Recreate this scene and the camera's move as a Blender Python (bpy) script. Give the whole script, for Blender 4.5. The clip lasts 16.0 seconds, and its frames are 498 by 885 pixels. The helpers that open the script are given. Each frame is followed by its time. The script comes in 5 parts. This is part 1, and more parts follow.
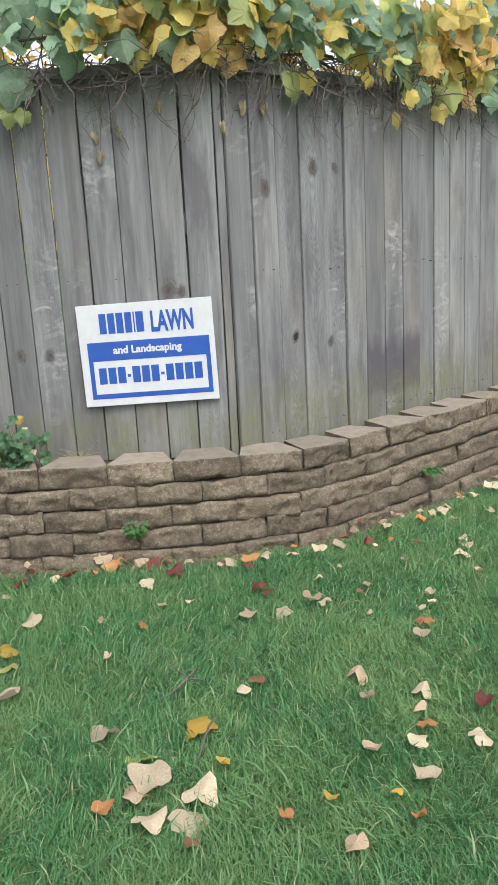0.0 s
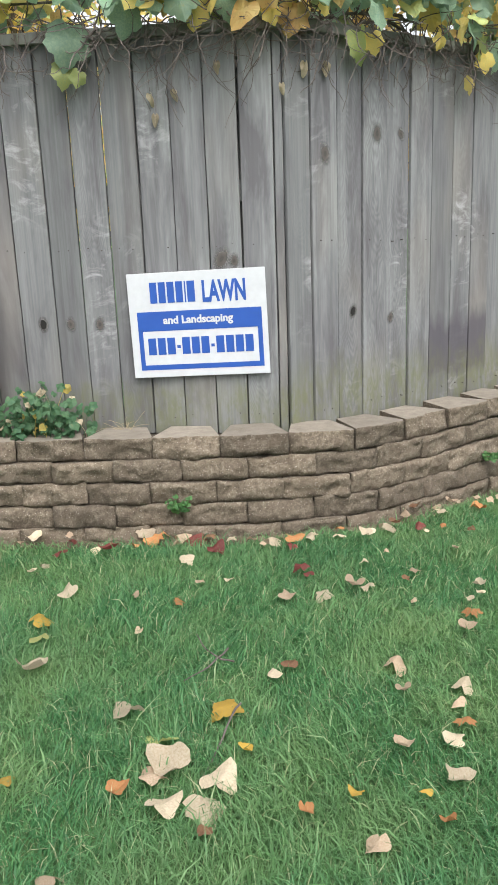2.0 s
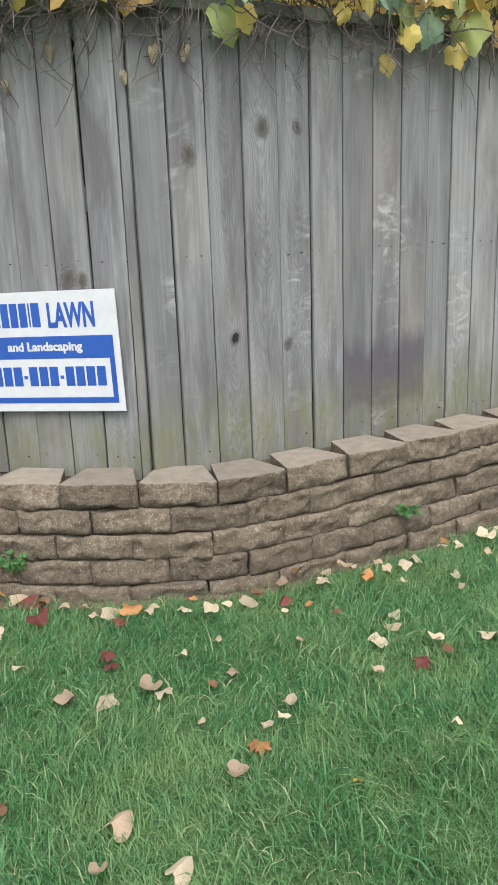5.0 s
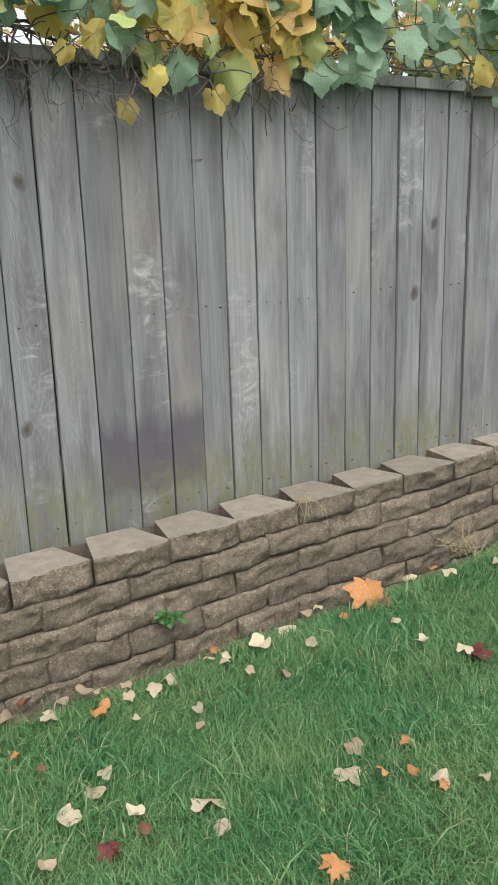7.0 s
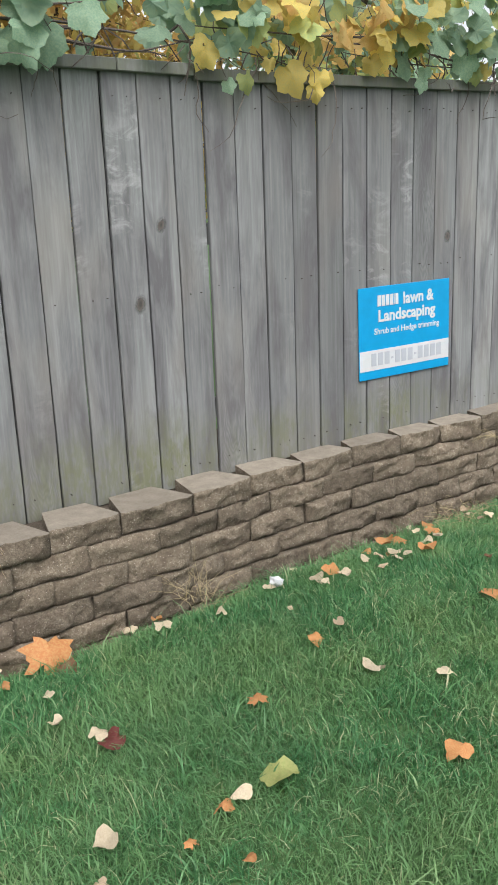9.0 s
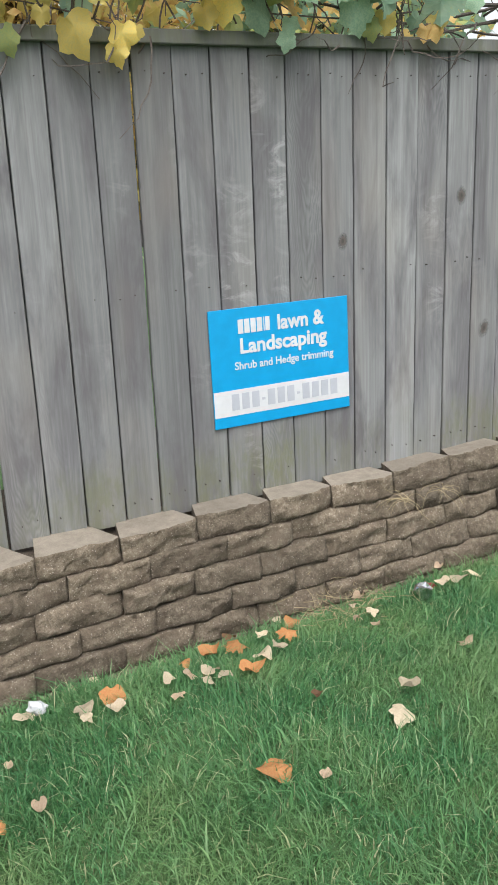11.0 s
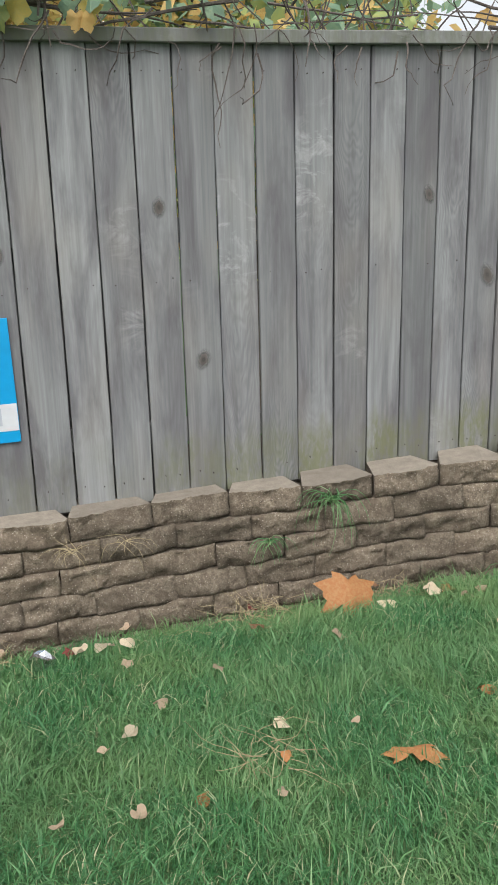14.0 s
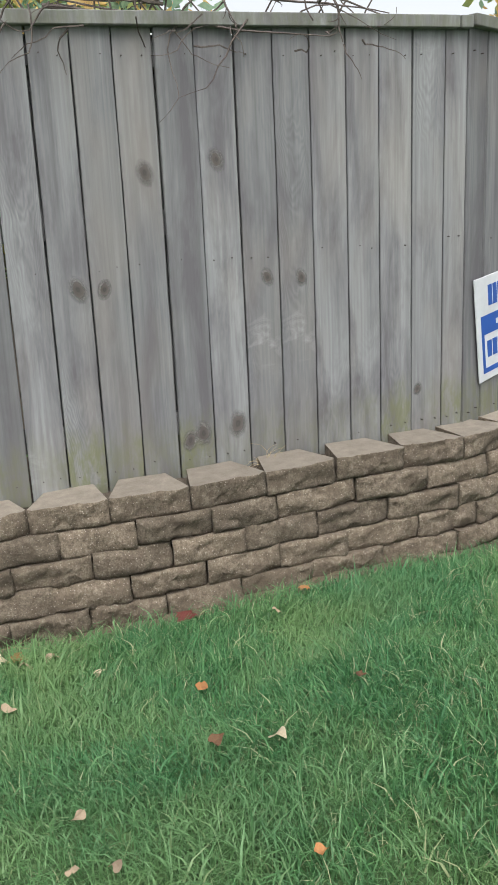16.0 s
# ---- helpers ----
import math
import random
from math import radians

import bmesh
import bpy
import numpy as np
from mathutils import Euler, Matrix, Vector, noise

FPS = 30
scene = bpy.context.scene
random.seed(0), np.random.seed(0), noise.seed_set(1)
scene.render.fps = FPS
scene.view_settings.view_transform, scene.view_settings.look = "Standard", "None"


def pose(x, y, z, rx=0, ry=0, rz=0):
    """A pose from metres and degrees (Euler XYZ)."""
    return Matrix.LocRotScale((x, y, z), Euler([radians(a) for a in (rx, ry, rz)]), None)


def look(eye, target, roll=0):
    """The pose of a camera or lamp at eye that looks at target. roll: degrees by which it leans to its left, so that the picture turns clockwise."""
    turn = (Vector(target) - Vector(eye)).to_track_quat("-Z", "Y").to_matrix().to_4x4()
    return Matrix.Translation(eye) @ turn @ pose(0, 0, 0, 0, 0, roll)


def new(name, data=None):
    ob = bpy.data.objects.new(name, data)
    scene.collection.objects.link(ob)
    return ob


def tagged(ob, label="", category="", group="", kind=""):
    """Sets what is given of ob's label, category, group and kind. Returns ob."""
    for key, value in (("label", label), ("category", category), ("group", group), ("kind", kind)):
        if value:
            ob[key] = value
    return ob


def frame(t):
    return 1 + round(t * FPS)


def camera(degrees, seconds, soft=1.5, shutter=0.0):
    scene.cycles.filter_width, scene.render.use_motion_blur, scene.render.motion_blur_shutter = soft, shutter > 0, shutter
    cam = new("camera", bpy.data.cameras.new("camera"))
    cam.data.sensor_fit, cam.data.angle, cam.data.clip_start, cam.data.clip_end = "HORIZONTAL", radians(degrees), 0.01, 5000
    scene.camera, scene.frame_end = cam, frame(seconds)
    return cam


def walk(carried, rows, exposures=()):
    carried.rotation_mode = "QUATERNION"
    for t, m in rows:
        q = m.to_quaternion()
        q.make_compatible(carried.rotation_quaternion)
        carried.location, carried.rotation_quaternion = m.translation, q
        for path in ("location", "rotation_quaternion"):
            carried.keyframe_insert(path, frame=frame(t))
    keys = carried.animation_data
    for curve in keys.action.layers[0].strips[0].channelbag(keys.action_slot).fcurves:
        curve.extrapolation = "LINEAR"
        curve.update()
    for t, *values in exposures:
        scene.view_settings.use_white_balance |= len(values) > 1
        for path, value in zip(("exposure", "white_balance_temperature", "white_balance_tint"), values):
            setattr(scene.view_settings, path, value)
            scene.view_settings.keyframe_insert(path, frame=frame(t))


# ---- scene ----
cam = camera(32.9, 16.0, soft=1.5, shutter=0.0)
PATH = [
    (0, (-1.259, -0.978, 1.298), (-1.099, 0.965, 0.851), -2.9),
    (0.5, (-1.228, -0.967, 1.279), (-1.128, 0.981, 0.835), -2.2),
    (1, (-1.225, -0.945, 1.27), (-1.168, 1.002, 0.819), -2.0),
    (1.5, (-1.207, -0.925, 1.272), (-1.178, 1.019, 0.801), -1.9),
    (2, (-1.167, -0.874, 1.246), (-1.172, 1.066, 0.763), -2.0),
    (2.5, (-1.146, -0.664, 1.24), (-1.188, 1.275, 0.752), -2.3),
    (3, (-1.073, -0.512, 1.248), (-1.206, 1.42, 0.748), -2.4),
    (3.5, (-0.818, -0.452, 1.223), (-1.048, 1.471, 0.725), -2.0),
    (4, (-0.555, -0.424, 1.279), (-0.815, 1.487, 0.748), -2.1),
    (4.2, (-0.486, -0.374, 1.283), (-0.74, 1.536, 0.749), -2.1),
    (6.3, (0.176, 0.036, 1.527), (-0.032, 1.952, 0.99), -1.6),
    (6.5, (0.24, 0.121, 1.513), (0.063, 2.041, 0.983), -1.7),
    (7, (0.445, 0.348, 1.534), (0.343, 2.276, 1.012), -1.8),
    (7.5, (0.796, 0.419, 1.512), (0.725, 2.35, 0.997), -1.9),
    (8, (1.127, 0.472, 1.523), (1.053, 2.402, 1.006), -2.3),
    (8.5, (1.318, 0.682, 1.51), (1.265, 2.611, 0.983), -2.3),
    (9, (1.543, 0.868, 1.504), (1.479, 2.797, 0.979), -2.2),
    (9.5, (1.887, 0.999, 1.51), (1.788, 2.926, 0.987), -2.4),
    (10, (2.138, 1.241, 1.496), (1.998, 3.166, 0.971), -2.2),
    (10.2, (2.217, 1.384, 1.501), (2.051, 3.306, 0.975), -2.2),
    (12.3, (3.25, 2.292, 1.543), (2.674, 4.111, 0.944), -1.8),
    (12.5, (3.389, 2.304, 1.56), (2.761, 4.105, 0.958), -1.5),
    (13, (3.623, 2.436, 1.571), (2.967, 4.221, 0.951), -1.5),
    (13.5, (3.806, 2.62, 1.538), (3.147, 4.415, 0.95), -1.6),
    (14, (4.138, 2.684, 1.493), (3.552, 4.521, 0.959), -1.5),
    (14.5, (4.457, 2.773, 1.511), (3.953, 4.63, 0.966), -1.7),
    (15, (4.68, 3.057, 1.458), (4.221, 4.927, 0.918), -1.8),
    (15.5, (5.004, 3.264, 1.437), (4.542, 5.134, 0.897), -2.1),
    (16, (5.311, 3.495, 1.413), (4.846, 5.374, 0.909), -2.7),
]
walk(cam, [(t, look(eye, target, roll)) for t, eye, target, roll in PATH],
     exposures=[(0, 0.89), (1.5, 1.0), (3.5, 1.03), (4.5, 0.98), (6.5, 0.78), (10, 0.82), (12.5, 0.9), (13.7, 0.8), (14.5, 0.56), (15.3, 0.7), (16, 0.79)])

# ---- light ----
world = bpy.data.worlds.new("overcast_sky")
scene.world = world
world.use_nodes = True
wn, wl = world.node_tree.nodes, world.node_tree.links
sky = wn.new("ShaderNodeTexSky")
sky.sky_type, sky.sun_disc = "NISHITA", False
sky.sun_elevation, sky.sun_rotation = radians(57), radians(165)
sky.air_density, sky.dust_density, sky.ozone_density = 1.0, 4.0, 1.0
pale = wn.new("ShaderNodeHueSaturation")
pale.inputs["Saturation"].default_value = 0.22
wl.new(sky.outputs[0], pale.inputs["Color"])
wl.new(pale.outputs[0], wn["Background"].inputs["Color"])
wn["Background"].inputs["Strength"].default_value = 0.15
sun_data = bpy.data.lights.new("sun", "SUN")
sun_data.energy, sun_data.angle, sun_data.color = 1.25, radians(40), (1.0, 0.97, 0.93)
sun = new("sun", sun_data)
sun.matrix_world = look((2.75, -3.55, 10.4), (1, 3, 0))


# ---- materials ----
class Nodes:
    """Short hand for one node material."""

    def __init__(self, name, rough=0.8, metal=0.0):
        self.mat = bpy.data.materials.new(name)
        self.mat.use_nodes = True
        self.n, self.l = self.mat.node_tree.nodes, self.mat.node_tree.links
        self.bsdf = self.n["Principled BSDF"]
        self.bsdf.inputs["Roughness"].default_value = rough
        self.bsdf.inputs["Metallic"].default_value = metal
        self.obj = self.n.new("ShaderNodeTexCoord").outputs["Object"]
        self.rand = self.n.new("ShaderNodeObjectInfo").outputs["Random"]

    def put(self, value, socket):
        if isinstance(value, bpy.types.NodeSocket):
            self.l.new(value, socket)
        else:
            socket.default_value = value

    def math(self, op, a, b=0.0):
        m = self.n.new("ShaderNodeMath")
        m.operation = op
        self.put(a, m.inputs[0]), self.put(b, m.inputs[1])
        return m.outputs[0]

    def moved(self, scale, shift=0.0):
        """Object coordinates, stretched, and shifted by a number of the object's own."""
        m = self.n.new("ShaderNodeMapping")
        self.l.new(self.obj, m.inputs["Vector"])
        m.inputs["Scale"].default_value = scale
        if shift:
            c = self.n.new("ShaderNodeCombineXYZ")
            for k in range(3):
                self.l.new(self.math("MULTIPLY", self.rand, shift * (k + 1)), c.inputs[k])
            self.l.new(c.outputs[0], m.inputs["Location"])
        return m.outputs[0]

    def noise(self, vec, scale, detail=3.0, rough=0.55, distort=0.0):
        t = self.n.new("ShaderNodeTexNoise")
        self.l.new(vec, t.inputs["Vector"])
        t.inputs["Scale"].default_value, t.inputs["Detail"].default_value = scale, detail
        t.inputs["Roughness"].default_value, t.inputs["Distortion"].default_value = rough, distort
        return t.outputs["Fac"]

    def ramp(self, fac, *stops):
        r = self.n.new("ShaderNodeValToRGB")
        e = r.color_ramp.elements
        while len(e) < len(stops):
            e.new(0.5)
        for k, (at, colour) in enumerate(stops):
            e[k].position = at
            e[k].color = (*colour, 1) if isinstance(colour, tuple) else (colour, colour, colour, 1)
        self.l.new(fac, r.inputs[0])
        return r.outputs[0]

    def mix(self, fac, a, b, how="MIX"):
        m = self.n.new("ShaderNodeMix")
        m.data_type, m.blend_type = "RGBA", how
        self.put(fac, m.inputs[0])
        self.put((*a, 1) if isinstance(a, tuple) else a, m.inputs[6])
        self.put((*b, 1) if isinstance(b, tuple) else b, m.inputs[7])
        return m.outputs[2]

    def height(self):
        s = self.n.new("ShaderNodeSeparateXYZ")
        self.l.new(self.obj, s.inputs[0])
        return s.outputs

    def bump(self, height, strength=0.4, distance=0.01):
        b = self.n.new("ShaderNodeBump")
        b.inputs["Strength"].default_value, b.inputs["Distance"].default_value = strength, distance
        self.l.new(height, b.inputs["Height"])
        self.l.new(b.outputs[0], self.bsdf.inputs["Normal"])

    def done(self, colour, thin=0.0):
        """Gives the colour to the surface; thin: the share of light that a leaf lets through."""
        colour = (*colour, 1) if isinstance(colour, tuple) else colour
        self.put(colour, self.bsdf.inputs["Base Color"])
        if thin:
            glow, both = self.n.new("ShaderNodeBsdfTranslucent"), self.n.new("ShaderNodeMixShader")
            self.put(colour, glow.inputs["Color"])
            both.inputs[0].default_value = thin
            self.l.new(self.bsdf.outputs[0], both.inputs[1])
            self.l.new(glow.outputs[0], both.inputs[2])
            self.l.new(both.outputs[0], self.n["Material Output"].inputs["Surface"])
        return self.mat


def weathered_wood(name, moss=0.0, algae_high=0.12, stain=0.0, rings=0.0, scuffs=0.0):
    w = Nodes(name, 0.88)
    fine = w.noise(w.moved((110, 110, 1.7), 31), 1.0, 4, 0.6)
    broad = w.noise(w.moved((30, 30, 0.7), 27), 1.0, 3, 0.55)
    place = w.height()
    across = w.math("MULTIPLY", place[0], 20.0)
    bend = w.math("MULTIPLY", w.math("MULTIPLY", across, across), 3.4)
    drift = w.math("MULTIPLY", w.noise(w.moved((9, 9, 2.4), 17), 1.0, 3), 13.0)
    turn = w.math("ADD", w.math("SUBTRACT", w.math("ADD", w.math("MULTIPLY", place[2], 15.0), drift), bend), w.math("MULTIPLY", w.rand, 60.0))
    arch = w.math("ADD", w.math("MULTIPLY", w.math("SINE", w.math("MULTIPLY", turn, math.tau)), 0.5), 0.5)
    show = w.ramp(w.noise(w.moved((1.6, 1.6, 0.8), 41), 1.0, 1), (0.56 - rings, 0.0), (0.72 - rings, 0.2))
    grain = w.mix(show, w.mix(0.45, fine, broad), arch)
    base = w.ramp(grain, (0.2, (0.118, 0.121, 0.125)), (0.5, (0.202, 0.208, 0.213)), (0.82, (0.295, 0.302, 0.308)))
    tone = w.math("ADD", w.math("MULTIPLY", w.rand, 0.46), 0.7)
    base = w.mix(1.0, base, tone, "MULTIPLY")
    blotch = w.noise(w.moved((9, 9, 1.5), 17), 1.0, 5, 0.66, 0.4)
    base = w.mix(w.ramp(blotch, (0.42, 0.0), (0.64, 0.85)), base, (0.098, 0.093, 0.102))
    warm = w.noise(w.moved((4, 4, 1.6), 23), 1.0, 2)
    base = w.mix(w.ramp(warm, (0.5, 0.0), (0.8, 0.35)), base, (0.29, 0.262, 0.225))
    scuff = w.noise(w.moved((7, 7, 12), 5), 1.0, 5, 0.7, 1.3)
    where = w.noise(w.moved((2.4, 2.4, 1.7), 13), 1.0, 1)
    pale_marks = w.math("MULTIPLY", w.ramp(scuff, (0.5, 0.0), (0.7, 1.0)), w.ramp(where, (0.62 - scuffs, 0.0), (0.74 - scuffs, 0.5)))
    base = w.mix(pale_marks, base, (0.5, 0.5, 0.51))
    if stain:
        patch = w.math("SUBTRACT", place[2], w.math("MULTIPLY", w.noise(w.moved((11, 11, 3), 37), 1.0, 3, 0.6), 0.24))
        dark = w.ramp(patch, (0.0, 0.0), (0.05, stain), (0.26, stain), (0.36, 0.0))
        base = w.mix(dark, base, (0.075, 0.068, 0.082))
    foot = w.math("SUBTRACT", place[2], w.math("MULTIPLY", w.noise(w.moved((14, 14, 5), 7), 1.0, 4, 0.7), 0.3))
    thick = w.ramp(w.noise(w.moved((2, 2, 1), 29), 1.0, 1), (0.36, 0.1 if algae_high < 0.15 else 0.45), (0.62, 0.8))
    algae = w.math("MULTIPLY", w.ramp(foot, (0.0 + moss, 0.9), (algae_high + moss, 0.0)), 0.7 if moss else thick)
    spots = w.ramp(w.noise(w.moved((26, 26, 11), 3), 1.0, 3, 0.7), (0.38, 0.3), (0.58, 1.0))
    algae = w.math("MULTIPLY", algae, spots)
    base = w.mix(algae, base, (0.13, 0.138, 0.058) if not moss else (0.12, 0.13, 0.085))
    w.bump(grain, 0.3, 0.002)
    return w.done(base)


def concrete_block(name):
    w = Nodes(name, 0.93)
    grit = w.noise(w.moved((1, 1, 1), 11), 150, 4, 0.75)
    lump = w.noise(w.moved((1, 1, 1), 11), 45, 5, 0.65)
    patch = w.noise(w.moved((1, 1, 1), 19), 9, 3, 0.6)
    base = w.ramp(w.mix(0.5, lump, grit), (0.34, (0.074, 0.056, 0.037)), (0.5, (0.17, 0.136, 0.099)), (0.66, (0.325, 0.277, 0.215)))
    base = w.mix(w.ramp(patch, (0.46, 0.0), (0.66, 0.6)), base, (0.098, 0.074, 0.052))
    speck = w.n.new("ShaderNodeTexVoronoi")
    w.l.new(w.moved((1, 1, 1), 11), speck.inputs["Vector"])
    speck.inputs["Scale"].default_value = 75
    base = w.mix(w.ramp(speck.outputs["Distance"], (0.1, 0.7), (0.2, 0.0)), base, (0.5, 0.45, 0.39))
    base = w.mix(1.0, base, w.math("ADD", w.math("MULTIPLY", w.rand, 0.42), 0.74), "MULTIPLY")
    w.bump(w.mix(0.45, lump, grit), 0.9, 0.02)
    return w.done(base)


def plain_concrete(name):
    """The smooth cast top of a cap block."""
    w = Nodes(name, 0.9)
    n = w.noise(w.moved((1, 1, 1), 13), 18, 4, 0.6)
    f = w.noise(w.moved((1, 1, 1), 13), 170, 3, 0.7)
    base = w.ramp(w.mix(0.4, n, f), (0.35, (0.165, 0.142, 0.114)), (0.65, (0.26, 0.229, 0.188)))
    base = w.mix(1.0, base, w.math("ADD", w.math("MULTIPLY", w.rand, 0.3), 0.8), "MULTIPLY")
    w.bump(f, 0.3, 0.003)
    return w.done(base)


def leaf_skin(name, main, second, spot, rough=0.6, island=False, thin=0.45):
    w = Nodes(name, rough)
    r = w.n.new("ShaderNodeNewGeometry").outputs["Random Per Island"] if island else w.rand
    base = w.mix(w.ramp(w.noise(w.moved((1, 1, 1), 5), 22, 3), (0.38, 0.0), (0.66, 1.0)), main, second)
    base = w.mix(w.ramp(w.noise(w.moved((1, 1, 1), 9), 75, 2), (0.62, 0.0), (0.72, 0.6)), base, spot)
    base = w.mix(1.0, base, w.math("ADD", w.math("MULTIPLY", r, 0.55), 0.7), "MULTIPLY")
    w.bump(w.noise(w.moved((1, 1, 1)), 90, 2), 0.25, 0.003)
    return w.done(base, thin)


def plain(name, colour, rough=0.5, metal=0.0, vary=0.06):
    w = Nodes(name, rough, metal)
    n = w.noise(w.moved((1, 1, 1), 3), 14, 4, 0.65)
    return w.done(w.mix(1.0, colour, w.ramp(n, (0.3, 1 - vary * 2), (0.7, 1.0)), "MULTIPLY"))


def grass_skin():
    w = Nodes("grass_blades", 0.55)
    r = w.n.new("ShaderNodeNewGeometry").outputs["Random Per Island"]
    base = w.ramp(r, (0.0, (0.046, 0.152, 0.058)), (0.5, (0.07, 0.215, 0.078)), (0.84, (0.122, 0.295, 0.112)), (0.93, (0.23, 0.375, 0.185)), (0.975, (0.44, 0.43, 0.27)))
    patch = w.noise(w.obj, 2.3, 4, 0.65)
    base = w.mix(w.ramp(patch, (0.43, 0.0), (0.64, 0.7)), base, (0.215, 0.335, 0.135))
    cool = w.noise(w.obj, 1.1, 2)
    base = w.mix(w.ramp(cool, (0.5, 0.0), (0.75, 0.45)), base, (0.065, 0.2, 0.09))
    return w.done(base, 0.35)


def soil_skin(name, dark, light):
    w = Nodes(name, 0.95)
    n = w.noise(w.obj, 9, 5, 0.65)
    f = w.noise(w.obj, 120, 3, 0.7)
    w.bump(f, 0.6, 0.01)
    return w.done(w.ramp(w.mix(0.5, n, f), (0.35, dark), (0.65, light)))


def knot_skin():
    """Rings of grain round a dark heart, thinning out into the board."""
    w = Nodes("knot_wood", 0.85)
    place = w.height()
    far = w.math("SQRT", w.math("ADD", w.math("MULTIPLY", place[0], place[0]), w.math("MULTIPLY", place[2], place[2])))
    far = w.math("ADD", far, w.math("MULTIPLY", w.math("SUBTRACT", w.noise(w.moved((2.2, 2.2, 2.2), 9), 1.0, 3), 0.5), 0.35))
    wave = w.math("ADD", w.math("MULTIPLY", w.math("SINE", w.math("MULTIPLY", far, 34.0)), 0.5), 0.5)
    base = w.ramp(far, (0.1, (0.045, 0.04, 0.038)), (0.3, (0.085, 0.074, 0.066)), (0.45, (0.15, 0.138, 0.13)), (0.8, (0.2, 0.194, 0.194)))
    base = w.mix(w.math("MULTIPLY", wave, 0.22), base, (0.09, 0.083, 0.08))
    w.done(base)
    thin, both = w.n.new("ShaderNodeBsdfTransparent"), w.n.new("ShaderNodeMixShader")
    w.l.new(w.ramp(far, (0.26, 0.0), (0.84, 1.0)), both.inputs[0])
    w.l.new(w.bsdf.outputs[0], both.inputs[1])
    w.l.new(thin.outputs[0], both.inputs[2])
    w.l.new(both.outputs[0], w.n["Material Output"].inputs["Surface"])
    return w.mat


wood = weathered_wood("weathered_grey_wood")
green_wood = weathered_wood("algae_stained_wood", 0.0, 0.22, 0.0, 0.0, 0.05)
ringed_wood = weathered_wood("ringed_grey_wood", 0.0, 0.2, 0.0, 0.2)
stained_wood = weathered_wood("dark_stained_wood", 0.0, 0.16, 0.85, 0.0, 0.1)
rail_wood = weathered_wood("mossy_grey_wood", 0.3)
block_skin = concrete_block("brown_concrete")
cap_top_skin = plain_concrete("flat_tan_concrete")
grass_mat = grass_skin()
thatch_mat = soil_skin("thatch", (0.034, 0.085, 0.03), (0.085, 0.15, 0.052))
soil_mat = soil_skin("soil", (0.04, 0.03, 0.022), (0.1, 0.08, 0.06))
strip_mat = soil_skin("dry_soil", (0.045, 0.036, 0.022), (0.17, 0.135, 0.088))
bark_mat = soil_skin("bark", (0.06, 0.05, 0.042), (0.16, 0.135, 0.115))
vine_bark = soil_skin("vine_bark", (0.055, 0.044, 0.04), (0.16, 0.134, 0.12))
straw_mat = plain("dry_straw", (0.42, 0.34, 0.2), 0.8, 0, 0.2)
knot_mat = knot_skin()
# near-black colour painted in for the shade inside a knot hole
hole_shade_mat = plain("painted_hole_shade", (0.012, 0.011, 0.01), 0.9)
nail_mat = plain("nail_rust", (0.06, 0.045, 0.04), 0.6, 0.6)
white_mat = plain("white_plastic", (0.57, 0.585, 0.615), 0.55)
blue_mat = plain("royal_blue_print", (0.022, 0.085, 0.37), 0.4)
cyan_mat = plain("cyan_print", (0.0, 0.29, 0.6), 0.4)
grey_mat = plain("pale_grey_print", (0.42, 0.44, 0.5), 0.45)
foil_mat = plain("crumpled_foil", (0.82, 0.82, 0.84), 0.25, 1.0)

VINE = {
    "green": leaf_skin("vine_green", (0.24, 0.38, 0.27), (0.33, 0.46, 0.31), (0.38, 0.42, 0.2), 0.6, False, 0.5),
    "lime": leaf_skin("vine_lime", (0.42, 0.46, 0.16), (0.34, 0.43, 0.18), (0.58, 0.48, 0.13)),
    "yellow": leaf_skin("vine_yellow", (0.78, 0.61, 0.17), (0.68, 0.58, 0.2), (0.5, 0.31, 0.1), 0.6, False, 0.55),
    "amber": leaf_skin("vine_amber", (0.74, 0.47, 0.17), (0.74, 0.56, 0.22), (0.4, 0.22, 0.09), 0.6, False, 0.55),
    "dry": leaf_skin("vine_dry", (0.5, 0.43, 0.31), (0.4, 0.33, 0.22), (0.2, 0.14, 0.09)),
}
FALLEN = {
    "cream": leaf_skin("leaf_cream", (0.72, 0.61, 0.46), (0.6, 0.48, 0.34), (0.38, 0.26, 0.16), 0.75),
    "tan": leaf_skin("leaf_tan", (0.46, 0.33, 0.23), (0.55, 0.43, 0.32), (0.2, 0.12, 0.08), 0.75),
    "orange": leaf_skin("leaf_orange", (0.38, 0.155, 0.055), (0.42, 0.225, 0.09), (0.17, 0.075, 0.04), 0.75, False, 0.2),
    "red": leaf_skin("leaf_red", (0.2, 0.045, 0.045), (0.26, 0.08, 0.06), (0.1, 0.03, 0.03), 0.7),
    "brown": leaf_skin("leaf_brown", (0.19, 0.095, 0.055), (0.28, 0.16, 0.09), (0.09, 0.05, 0.03), 0.8),
    "green": leaf_skin("leaf_yellow_green", (0.36, 0.4, 0.14), (0.45, 0.44, 0.18), (0.3, 0.24, 0.1), 0.65),
    "yellow": leaf_skin("leaf_yellow", (0.6, 0.38, 0.06), (0.5, 0.33, 0.08), (0.25, 0.12, 0.05), 0.7),
}


# ---- helpers ----
rng = random.Random(7)


def mesh_from(name, bm, *materials):
    me = bpy.data.meshes.new(name)
    bm.to_mesh(me)
    bm.free()
    for m in materials:
        me.materials.append(m)
    return me


